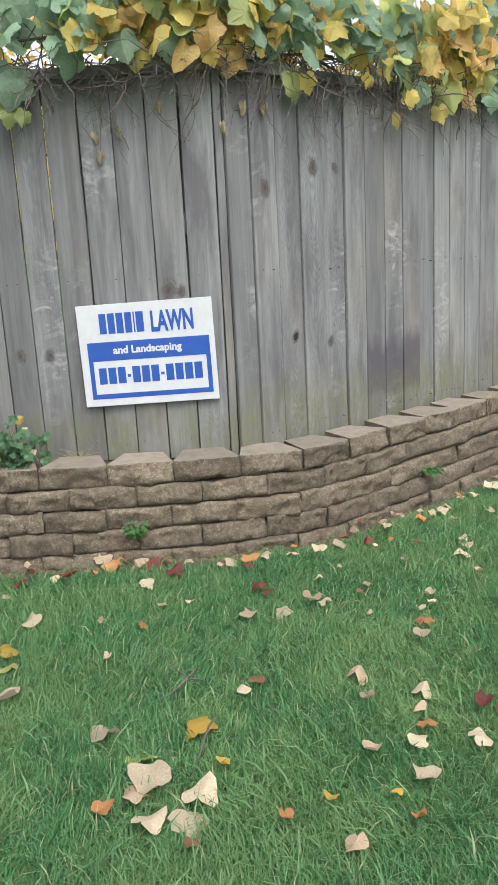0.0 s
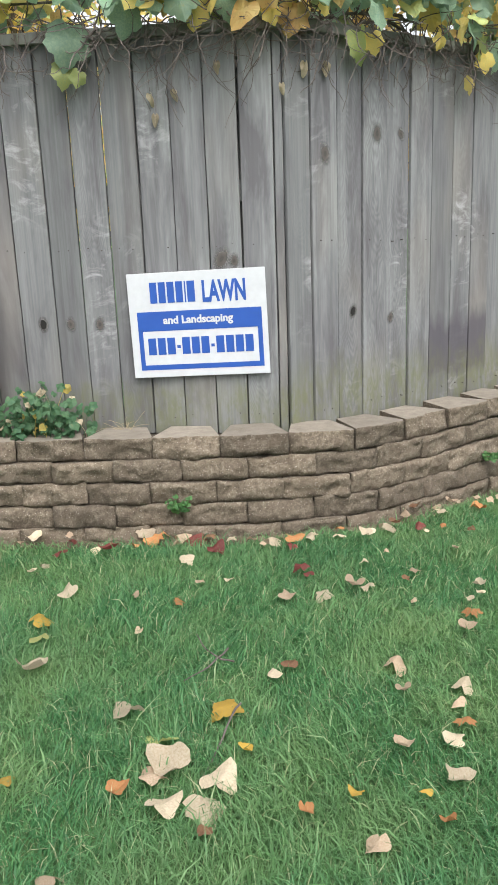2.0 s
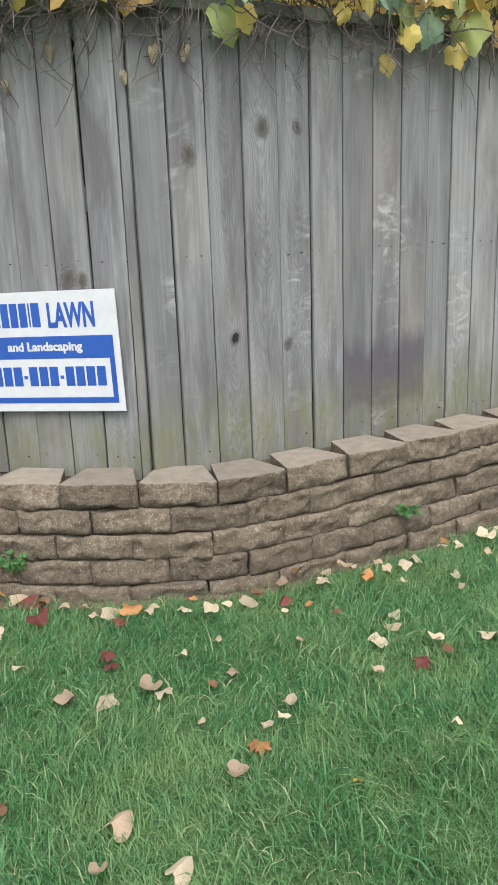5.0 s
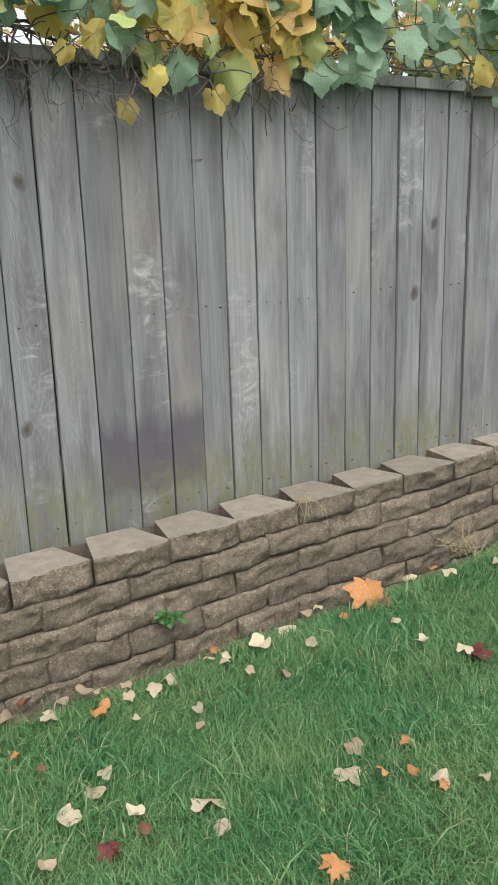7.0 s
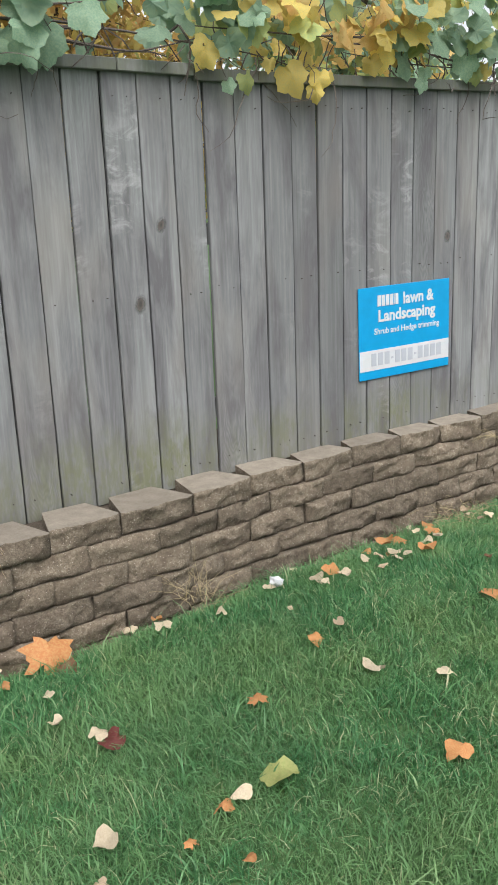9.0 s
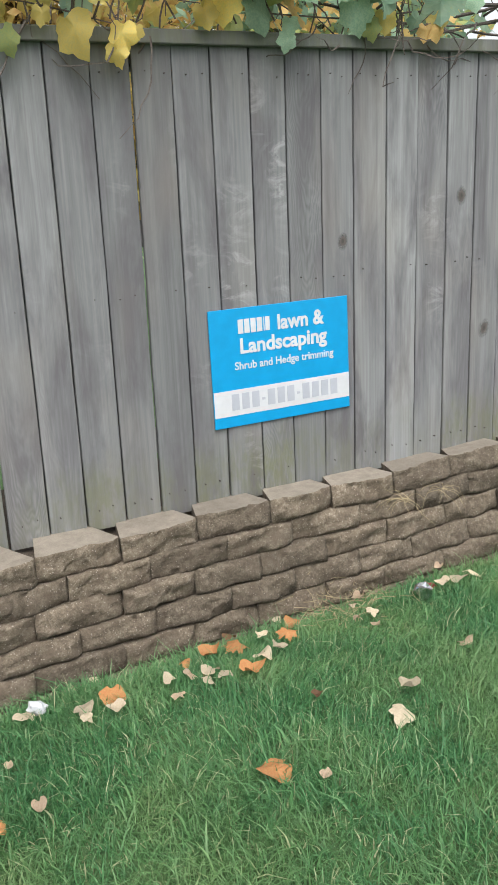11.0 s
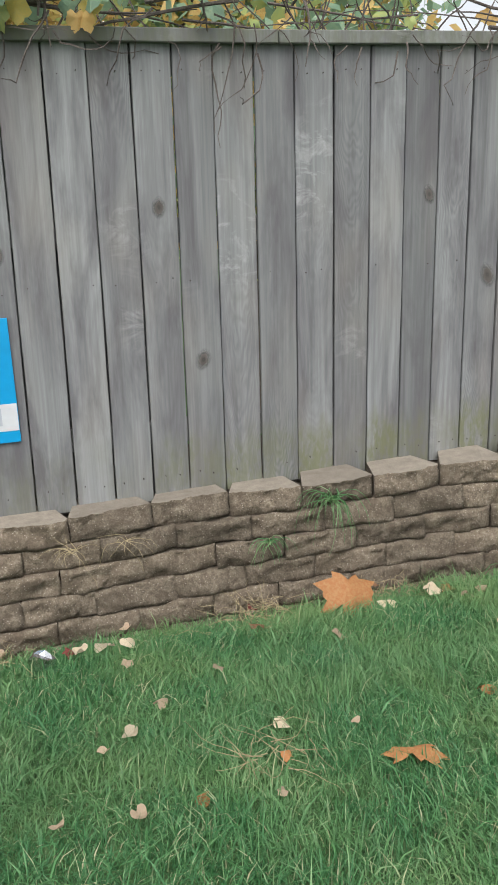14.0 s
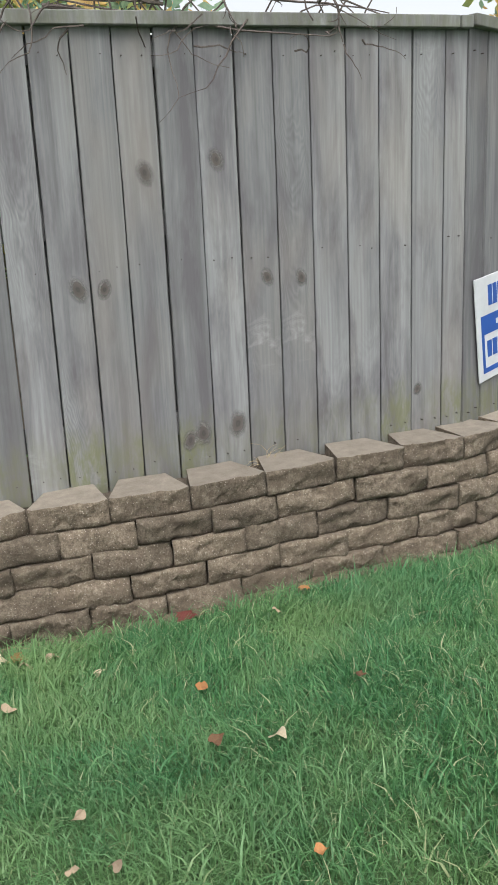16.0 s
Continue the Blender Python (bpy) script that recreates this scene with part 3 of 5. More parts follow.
def white_sign(at, label):
    """A white corrugated panel, 0.61 by 0.457 m, its lower left corner at the origin."""
    s = thing("yard_sign", at, label, "sign", "advertising signs on the fence")
    bm = bmesh.new()
    box(bm, 0, 0.61, 0, 0.006, 0, 0.457, 0.001)
    part("panel", bm, white_mat, s)
    face = 0.0
    part("blue_band", slab(0.034, 0.586, 0.205, 0.29, face - 0.0012, face + 0.002), blue_mat, s)
    part("blue_border", frame_strip(0.034, 0.586, 0.033, 0.205, 0.022, face - 0.0012, face + 0.002), blue_mat, s)
    bars([(0.1 + 0.0385 * k, 0.131 + 0.0385 * k) for k in range(4)] + [(0.254, 0.26), (0.266, 0.3)], 0.326, 0.416, blue_mat, s, face - 0.0014)
    words("LAWN", 0.124, blue_mat, s, 0.332, 0.326, 0.0045, 0.19).location.y = face - 0.001
    words("and Landscaping", 0.046, white_mat, s, 0.15, 0.236, 0.0016, 0.31).location.y = face - 0.002
    digits, dashes, x = [], [], 0.07
    for c in "000-000-0000":
        w = 0.023 if c == "-" else 0.0432
        (dashes if c == "-" else digits).append((x + 0.004, x + w - 0.004))
        x += w
    bars(digits, 0.1, 0.174, blue_mat, s, face - 0.0014)
    bars(dashes, 0.127, 0.14, blue_mat, s, face - 0.0014)
    return s


def cyan_sign(at, label):
    s = thing("yard_sign", at, label, "sign", "advertising signs on the fence")
    bm = bmesh.new()
    box(bm, 0, 0.61, 0, 0.006, 0, 0.457, 0.001)
    part("panel", bm, cyan_mat, s)
    face = 0.0
    part("white_band", slab(0.002, 0.608, 0.044, 0.146, face - 0.0012, face + 0.002), white_mat, s)
    bars([(0.12 + 0.027 * k, 0.142 + 0.027 * k) for k in range(4)] + [(0.229, 0.233), (0.237, 0.256)], 0.36, 0.414, white_mat, s, face - 0.0014)
    words("lawn &", 0.08, white_mat, s, 0.29, 0.36, 0.0024, 0.21).location.y = face - 0.001
    words("Landscaping", 0.08, white_mat, s, 0.125, 0.285, 0.0024, 0.385).location.y = face - 0.001
    words("Shrub and Hedge trimming", 0.043, white_mat, s, 0.098, 0.223, 0.0007, 0.44).location.y = face - 0.001
    digits, dashes, x = [], [], 0.07
    for c in "000-000-0000":
        w = 0.026 if c == "-" else 0.0435
        (dashes if c == "-" else digits).append((x + 0.006, x + w - 0.006))
        x += w
    bars(digits, 0.066, 0.13, grey_mat, s, face - 0.0026)
    bars(dashes, 0.09, 0.1, grey_mat, s, face - 0.0026)
    return s


M_A, M_B, M_C, M_D = fence_frame(P0, P1), fence_frame(P1, P2), fence_frame(P2, P3), fence_frame(P3, P4)
white_sign(M_A @ pose(0.684, -0.025, 0.629, 0, -1.6, 0), "white plastic yard sign with blue print on the grey fence")
cyan_sign(M_C @ pose(0.844, -0.0125, 0.691, 0, -1.0, 0) @ Matrix.Diagonal((0.976, 1, 0.978, 1)), "cyan plastic yard sign with a white band on the fence")
white_sign(M_D @ pose(0.114, -0.0125, 0.68, 0, -8.0, 0), "tilted white yard sign with blue print at the fence corner")


# ---- leaves ----
SHAPES = {  # lobes as angle from the stem, length and width; the round body's radius and the depth of the teeth
    "vine": (((math.pi, 0.19, 0.7), (1.95, 0.12, 0.6), (-1.95, 0.12, 0.6), (0.95, 0.09, 0.5), (-0.95, 0.09, 0.5)), 0.38, 0.014),
    "poplar": (((math.pi, 0.22, 0.9), (1.2, 0.06, 0.9), (-1.2, 0.06, 0.9)), 0.39, 0.005),
    "maple": (((math.pi, 0.36, 0.36), (2.15, 0.34, 0.36), (-2.15, 0.34, 0.36), (1.25, 0.28, 0.34), (-1.25, 0.28, 0.34), (2.7, 0.2, 0.16), (-2.7, 0.2, 0.16), (1.72, 0.2, 0.16), (-1.72, 0.2, 0.16), (0.7, 0.16, 0.2), (-0.7, 0.16, 0.2)), 0.28, 0.014),
}


def leaf_verts(r, shape, size, fold, curl, rings=3, n=30):
    """A leaf in its own plane: stem at the origin, tip at -z, face towards -y; folded along its midrib, curled and rippled."""
    lobes, body, teeth = SHAPES[shape]
    skew, twist, phase, wave = r.uniform(-0.08, 0.08), r.uniform(-0.5, 0.5), r.uniform(0, 6), r.uniform(0.04, 0.11)
    out = [(0.0, 0.0, -0.36 * size)]
    for ring in range(1, rings + 1):
        q = ring / rings
        for k in range(n):
            t = math.tau * k / n
            rad = body
            for at, reach, width in lobes:
                off = abs((t - at + math.pi) % math.tau - math.pi)
                rad = max(rad, body + reach * max(0.0, 1 - off / width) ** 1.1)
            rad += (teeth if k % 2 else -teeth) + r.uniform(-0.014, 0.014)
            if min(t, math.tau - t) < 0.25:
                rad *= 0.62
            x, z = q * rad * math.sin(t) + skew * q * q, q * rad * math.cos(t)
            y = fold * abs(x) + curl * z * z + twist * x * z + wave * q * q * math.sin(3 * t + phase) + r.uniform(-0.008, 0.008)
            out.append((x * size, y * size, (z - 0.36) * size))
    faces = [(0, 1 + k, 1 + (k + 1) % n) for k in range(n)]
    for ring in range(rings - 1):
        a, b = 1 + ring * n, 1 + (ring + 1) * n
        faces += [(a + k, b + k, b + (k + 1) % n, a + (k + 1) % n) for k in range(n)]
    return out, faces


def leaf_mesh(name, seed, shape, size, material, fold=0.25, curl=0.5, rings=3):
    r = random.Random(seed)
    vs, fs = leaf_verts(r, shape, size, fold, curl, rings)
    me = bpy.data.meshes.new(name)
    me.from_pydata(vs, [], fs)
    me.materials.append(material)
    for p in me.polygons:
        p.use_smooth = True
    return me


FENCE_LINE = [(-3.4, 3.127), P1, P2, P3, P4]


def vine_spot(s, off, z):
    (p, d) = along(FENCE_LINE, s)
    return Vector((p[0] + d[1] * off, p[1] - d[0] * off, z)), math.degrees(math.atan2(d[1], d[0]))


def vine_fullness(s):
    """How thick the vine grows along the fence, from the garden's end on."""
    if s < 4.6:
        return 1.0
    if s < 5.2:
        return 0.16
    if s < 6.9:
        return 0.6
    if s < 7.5:
        return 0.2
    return 0.02


def build_vine():
    vine = thing("grape_vine", pose(0, 0, 2.0), "overgrown vine with yellow and green autumn leaves on the fence top", "vine")
    stock = {k: [leaf_mesh("leaf", 10 * j + i, ("vine", "vine", "poplar", "vine")[j], 1.0, m, (0.2, 0.4, 0.1, -0.25)[j], (0.35, 0.2, -0.3, 0.6)[j], 2) for j in range(4)] for i, (k, m) in enumerate(VINE.items())}
    r = random.Random(21)
    # woody stems lying along the cap rail, and twigs that hang or stand up
    bm = bmesh.new()
    for k in range(34):
        s = r.uniform(0.2, 9.3)
        p, yaw = vine_spot(s, r.uniform(-0.14, 0.03), 2.13 + r.uniform(0, 0.12))
        way = Vector((math.cos(radians(yaw)), math.sin(radians(yaw)), r.uniform(-0.05, 0.12))) * r.choice((-1, 1))
        tube(bm, wander(p, way, r.uniform(0.5, 1.2), 12, 0.06), r.uniform(0.004, 0.009), 0.002, 5)
    for k in range(480):
        s = r.uniform(0.7, 4.2) if k < 380 else r.uniform(0.2, 8.0) if k < 450 else r.uniform(7.5, 9.8)
        p, yaw = vine_spot(s, r.uniform(0.02, 0.09), 2.08 + r.uniform(-0.08, 0.06))
        side = r.uniform(-1.4, 1.4)
        way = Vector((math.cos(radians(yaw)) * side, math.sin(radians(yaw)) * side, -0.9 + r.uniform(-0.4, 0.8)))
        tube(bm, wander(p, way, r.uniform(0.12, 0.45), 8, 0.34, 0.04), r.uniform(0.0024, 0.0044), 0.0012, 4)
    for k in range(170):
        s = r.uniform(0.2, 9.8)
        p, yaw = vine_spot(s, r.uniform(-0.25, 0.08), 2.1)
        way = Vector((r.uniform(-0.7, 0.7), r.uniform(-0.7, 0.7), 1))
        tube(bm, wander(p, way, r.uniform(0.25, 0.7), 8, 0.2, 0.04), 0.004, 0.001, 4)
    tagged(part("stem_tangle", bm, vine_bark, vine, "bare brown woody stems and twigs", pose(0, 0, -2.0)), kind="stuff")
    # leaves: the ones on the lawn side are pieces, the rest one mass
    kinds = list(VINE)[:4]
    count, mass_v, mass_f, mass_m = 0, [], [], []
    for k in range(3000):
        s = r.uniform(0.0, 8.9)
        hang = noise.noise((s * 1.9, 3.3, 0))
        if r.random() > vine_fullness(s) * (0.72 + 0.6 * noise.noise((s * 2.7, 0.5, 0))):
            continue
        front = r.random() < 0.42
        if front:
            off = r.uniform(0.04, 0.17)
            z = 2.15 + r.triangular(-0.02 - 0.12 * max(hang, 0) if s < 4.5 else 0.0, 0.42, 0.14)
        else:
            off = r.uniform(-0.45, 0.08)
            z = 2.16 + r.triangular(-0.02, 0.62, 0.2)
        p, yaw = vine_spot(s, off, z)
        c = noise.noise((s * 1.3, z * 2.0, 7.7)) + r.gauss(0, 0.28)
        kind = kinds[0] if c < -0.02 else kinds[1] if c < 0.1 else kinds[2] if c < 0.36 else kinds[3]
        size = r.uniform(0.075, 0.165)
        m = Matrix.Translation(p - Vector((0, 0, 2.0))) @ pose(0, 0, 0, r.gauss(-22, 24), r.gauss(0, 28), yaw + r.gauss(0, 30)) @ Matrix.Scale(size, 4)
        mesh = r.choice(stock[kind])
        if front and count < 300:
            part("leaf", mesh, None, vine, at=m)
            count += 1
        else:
            n = len(mass_v)
            mass_v += [m @ v.co for v in mesh.vertices]
            mass_f += [[n + q for q in p_.vertices] for p_ in mesh.polygons]
            mass_m += [kinds.index(kind)] * len(mesh.polygons)
    me = bpy.data.meshes.new("foliage")
    me.from_pydata(mass_v, [], mass_f)
    for k in kinds:
        me.materials.append(VINE[k])
    me.polygons.foreach_set("material_index", mass_m)
    tagged(part("foliage", me, None, vine), "mass of vine leaves", kind="stuff")


build_vine()

# ---- fallen leaves ----
LITTER = {k: [leaf_mesh("leaf", 300 + 10 * j + i, ("poplar", "maple", "poplar", "vine", "poplar")[j], 1.0, m, (0.35, 0.3, 0.9, 0.2, -0.5)[j], (-0.5, 0.5, 0.4, 0.8, -0.9)[j]) for j in range(5)] for i, (k, m) in enumerate(FALLEN.items())}
NAMED = {"cream": "pale cream", "tan": "dull tan", "orange": "bright orange", "red": "dark red", "brown": "dry brown", "green": "yellow-green", "yellow": "golden yellow"}


def fallen_leaf(colour, x, y, size, turn):
    kind = 1 if colour in ("orange", "red") and (size > 0.13 or turn % 3 == 0) else (0, 2, 3, 4)[turn % 4]
    mesh = LITTER[colour][kind]
    z = ground_z(x, y) + 0.042 + (turn % 7) * 0.002
    lean = (-80 + turn % 37 - 18, turn % 29 - 14, turn) if size < 0.17 else (-48, 8, 35)
    m = pose(x, y, z + (0.05 if size > 0.17 else 0), *lean) @ Matrix.Translation((0, 0, 0.36 * size)) @ Matrix.Scale(size, 4)
    ob = new("fallen_leaf", mesh)
    ob.matrix_basis = m
    big = "large " if size > 0.09 else "small "
    tagged(ob, big + NAMED[colour] + " curled leaf lying on the grass", "leaf", "fallen leaves on the lawn")


fallen_leaf("cream", -2.24, 2.65, 0.096, 120)
fallen_leaf("cream", -2.11, 2.53, 0.079, 155)
fallen_leaf("orange", -2.12, 2.64, 0.081, 52)
fallen_leaf("red", -1.96, 2.35, 0.075, 202)
fallen_leaf("cream", -1.82, 2.42, 0.063, 245)
fallen_leaf("red", -1.77, 2.37, 0.087, 79)
fallen_leaf("cream", -1.85, 2.66, 0.075, 46)
fallen_leaf("cream", -1.64, 2.56, 0.091, 34)
fallen_leaf("orange", -1.59, 2.50, 0.102, 10)
fallen_leaf("orange", -1.56, 2.57, 0.091, 205)
fallen_leaf("red", -1.41, 2.52, 0.102, 281)
fallen_leaf("red", -1.33, 2.34, 0.085, 148)
fallen_leaf("cream", -1.44, 2.24, 0.066, 30)
fallen_leaf("tan", -1.48, 2.53, 0.077, 113)
fallen_leaf("brown", -1.35, 2.51, 0.063, 266)
fallen_leaf("cream", -1.26, 2.46, 0.050, 274)
fallen_leaf("tan", -1.18, 2.43, 0.055, 184)
fallen_leaf("cream", -1.09, 2.43, 0.124, 141)
fallen_leaf("orange", -1.01, 2.40, 0.086, 88)
fallen_leaf("red", -1.02, 2.32, 0.060, 54)
fallen_leaf("cream", -0.81, 2.42, 0.062, 134)
fallen_leaf("cream", -0.60, 2.51, 0.082, 109)
fallen_leaf("tan", -0.49, 2.68, 0.059, 13)
fallen_leaf("cream", -1.85, 1.97, 0.085, 328)
fallen_leaf("cream", -2.00, 2.25, 0.044, 133)
fallen_leaf("cream", -2.03, 2.14, 0.047, 139)
fallen_leaf("orange", -1.44, 1.86, 0.059, 99)
fallen_leaf("cream", -1.27, 2.02, 0.040, 84)
fallen_leaf("tan", -1.37, 2.00, 0.040, 158)
fallen_leaf("tan", -1.60, 1.92, 0.033, 148)
fallen_leaf("red", -1.00, 2.08, 0.068, 321)
fallen_leaf("red", -0.97, 2.03, 0.049, 190)
fallen_leaf("tan", -1.06, 1.86, 0.074, 44)
fallen_leaf("cream", -0.93, 1.85, 0.074, 310)
fallen_leaf("cream", -0.76, 2.09, 0.046, 172)
fallen_leaf("tan", -0.82, 1.91, 0.082, 343)
fallen_leaf("cream", -0.77, 1.89, 0.060, 198)
fallen_leaf("brown", -0.63, 1.92, 0.033, 259)
fallen_leaf("cream", -0.46, 1.72, 0.037, 127)
fallen_leaf("tan", -0.52, 1.54, 0.059, 91)
fallen_leaf("yellow", -1.91, 1.78, 0.096, 126)
fallen_leaf("green", -1.88, 1.63, 0.071, 242)
fallen_leaf("cream", -1.86, 1.43, 0.105, 143)
fallen_leaf("cream", -1.12, 1.36, 0.050, 45)
fallen_leaf("brown", -1.07, 1.40, 0.055, 280)
fallen_leaf("tan", -0.77, 1.36, 0.082, 153)
fallen_leaf("tan", -0.77, 1.21, 0.052, 3)
fallen_leaf("cream", -0.60, 1.23, 0.070, 149)
fallen_leaf("tan", -0.64, 1.14, 0.048, 293)
fallen_leaf("orange", -0.64, 1.05, 0.063, 159)
fallen_leaf("cream", -0.68, 0.99, 0.061, 260)
fallen_leaf("cream", -0.72, 0.84, 0.076, 99)
fallen_leaf("tan", -0.81, 0.97, 0.060, 211)
fallen_leaf("cream", -1.53, 1.19, 0.107, 216)
fallen_leaf("yellow", -1.25, 1.18, 0.102, 306)
fallen_leaf("yellow", -1.21, 1.00, 0.048, 147)
fallen_leaf("green", -1.43, 1.05, 0.101, 220)
fallen_leaf("cream", -1.39, 0.95, 0.118, 231)
fallen_leaf("tan", -1.44, 0.92, 0.081, 82)
fallen_leaf("orange", -1.52, 0.88, 0.059, 119)
fallen_leaf("cream", -1.27, 0.89, 0.111, 156)
fallen_leaf("cream", -1.40, 0.81, 0.097, 132)
fallen_leaf("cream", -1.31, 0.81, 0.107, 22)
fallen_leaf("brown", -1.30, 0.73, 0.041, 41)
fallen_leaf("orange", -1.07, 0.77, 0.044, 23)
fallen_leaf("yellow", -0.95, 0.81, 0.042, 236)
fallen_leaf("tan", -0.93, 0.65, 0.067, 320)
fallen_leaf("orange", -0.77, 0.70, 0.044, 143)
fallen_leaf("yellow", -0.79, 0.80, 0.033, 265)
fallen_leaf("yellow", -1.80, 0.95, 0.046, 273)
fallen_leaf("tan", -1.55, 1.64, 0.036, 331)
fallen_leaf("tan", -1.62, 0.62, 0.071, 241)
fallen_leaf("cream", -0.03, 2.82, 0.062, 358)
fallen_leaf("orange", -0.18, 2.64, 0.066, 175)
fallen_leaf("cream", -0.34, 2.65, 0.059, 74)
fallen_leaf("cream", -0.15, 2.18, 0.078, 344)
fallen_leaf("tan", -0.11, 2.27, 0.063, 100)
fallen_leaf("tan", -0.10, 2.75, 0.044, 34)
fallen_leaf("tan", -0.39, 2.17, 0.036, 211)
fallen_leaf("cream", -0.42, 1.75, 0.039, 103)
fallen_leaf("tan", -0.64, 1.75, 0.026, 325)
fallen_leaf("red", -0.45, 1.12, 0.063, 323)
fallen_leaf("brown", -0.41, 1.08, 0.049, 225)
fallen_leaf("cream", -0.27, 1.13, 0.040, 141)
fallen_leaf("cream", -0.52, 0.96, 0.079, 94)
fallen_leaf("yellow", -0.22, 1.52, 0.030, 182)
fallen_leaf("cream", -0.71, 2.37, 0.061, 223)
fallen_leaf("cream", -0.67, 2.49, 0.042, 301)
fallen_leaf("orange", -0.17, 2.70, 0.064, 164)
fallen_leaf("orange", -0.38, 2.45, 0.036, 324)
fallen_leaf("brown", -0.28, 2.38, 0.035, 285)
fallen_leaf("cream", -0.46, 2.40, 0.028, 101)
fallen_leaf("cream", 0.01, 2.89, 0.085, 165)
fallen_leaf("cream", -0.05, 2.60, 0.037, 51)
fallen_leaf("cream", 0.14, 2.64, 0.042, 31)
fallen_leaf("tan", 0.15, 2.56, 0.032, 117)
fallen_leaf("cream", 0.14, 3.03, 0.047, 142)
fallen_leaf("cream", 0.20, 2.98, 0.041, 298)
fallen_leaf("cream", 0.32, 3.10, 0.090, 315)
fallen_leaf("cream", 0.40, 3.28, 0.095, 121)
fallen_leaf("tan", 0.29, 2.87, 0.040, 62)
fallen_leaf("tan", 0.40, 2.87, 0.055, 169)
fallen_leaf("cream", 0.50, 3.05, 0.059, 90)
fallen_leaf("cream", -0.09, 2.34, 0.048, 148)
fallen_leaf("cream", 0.03, 2.16, 0.054, 235)
fallen_leaf("brown", 0.06, 2.12, 0.044, 13)
fallen_leaf("red", -0.02, 2.06, 0.066, 21)
fallen_leaf("cream", 0.22, 2.22, 0.113, 182)
fallen_leaf("cream", 0.25, 2.13, 0.053, 357)
fallen_leaf("cream", 0.57, 2.31, 0.085, 42)
fallen_leaf("orange", 0.67, 2.30, 0.047, 146)
fallen_leaf("orange", 0.53, 1.98, 0.082, 345)
fallen_leaf("cream", -0.40, 1.81, 0.053, 167)
fallen_leaf("orange", -0.47, 1.65, 0.067, 9)
fallen_leaf("cream", 0.04, 1.75, 0.039, 165)
fallen_leaf("tan", -0.16, 1.99, 0.052, 147)
fallen_leaf("tan", -0.66, 2.18, 0.034, 164)
fallen_leaf("tan", -0.59, 2.00, 0.045, 78)
fallen_leaf("cream", 0.57, 1.74, 0.075, 333)
fallen_leaf("orange", 0.74, 3.47, 0.202, 210)
fallen_leaf("brown", 0.81, 3.44, 0.082, 317)
fallen_leaf("cream", 0.81, 3.18, 0.048, 348)
fallen_leaf("cream", 0.88, 3.00, 0.058, 39)
fallen_leaf("cream", 1.02, 2.94, 0.064, 150)
fallen_leaf("red", 1.07, 2.91, 0.084, 316)
fallen_leaf("orange", 0.75, 2.45, 0.052, 98)
fallen_leaf("orange", 0.75, 2.28, 0.036, 227)
fallen_leaf("cream", 0.82, 2.27, 0.062, 149)
fallen_leaf("orange", 0.82, 2.23, 0.040, 69)
fallen_leaf("cream", 0.93, 2.26, 0.035, 128)
fallen_leaf("cream", 1.13, 2.47, 0.072, 195)
fallen_leaf("tan", 1.14, 2.36, 0.046, 306)
fallen_leaf("orange", 1.32, 2.47, 0.041, 81)
fallen_leaf("orange", 1.39, 2.61, 0.072, 169)
fallen_leaf("cream", 1.43, 2.65, 0.064, 293)
fallen_leaf("green", 1.53, 2.71, 0.122, 4)
fallen_leaf("orange", 1.47, 3.06, 0.067, 186)
fallen_leaf("orange", 1.66, 3.45, 0.066, 22)
fallen_leaf("cream", 1.83, 3.21, 0.078, 232)
fallen_leaf("cream", 1.50, 3.99, 0.081, 86)
fallen_leaf("cream", 1.11, 3.70, 0.075, 186)
fallen_leaf("cream", 1.32, 3.76, 0.051, 185)
fallen_leaf("cream", 1.69, 3.99, 0.068, 148)
fallen_leaf("orange", 1.46, 2.41, 0.034, 292)
fallen_leaf("orange", 1.44, 2.05, 0.048, 49)
fallen_leaf("cream", 1.91, 4.18, 0.051, 224)
fallen_leaf("tan", 1.97, 4.21, 0.058, 106)
fallen_leaf("orange", 2.02, 4.26, 0.053, 217)
fallen_leaf("cream", 2.04, 4.16, 0.057, 106)
fallen_leaf("orange", 0.63, 3.31, 0.041, 58)
fallen_leaf("tan", 0.60, 2.42, 0.061, 30)
fallen_leaf("tan", 1.74, 3.53, 0.045, 31)
fallen_leaf("tan", 1.58, 3.71, 0.030, 28)
fallen_leaf("cream", 2.03, 3.15, 0.075, 86)
fallen_leaf("orange", 2.30, 3.69, 0.096, 304)
fallen_leaf("cream", 2.62, 3.94, 0.082, 346)
fallen_leaf("cream", 2.87, 4.98, 0.077, 76)
fallen_leaf("orange", 1.99, 2.75, 0.081, 310)
fallen_leaf("orange", 1.75, 4.07, 0.100, 20)
fallen_leaf("cream", 1.81, 3.97, 0.058, 279)
fallen_leaf("orange", 2.02, 4.33, 0.082, 251)
fallen_leaf("cream", 2.09, 4.20, 0.054, 298)
fallen_leaf("orange", 2.16, 4.21, 0.087, 127)
fallen_leaf("cream", 2.19, 4.32, 0.077, 164)
fallen_leaf("orange", 2.25, 4.51, 0.080, 18)
fallen_leaf("cream", 1.72, 3.93, 0.041, 62)
fallen_leaf("tan", 1.97, 4.06, 0.048, 270)
fallen_leaf("orange", 1.93, 4.31, 0.051, 149)
fallen_leaf("tan", 2.49, 4.61, 0.041, 209)
fallen_leaf("orange", 2.08, 4.44, 0.103, 333)
fallen_leaf("tan", 1.87, 4.61, 0.041, 102)
fallen_leaf("cream", 2.04, 4.21, 0.068, 244)
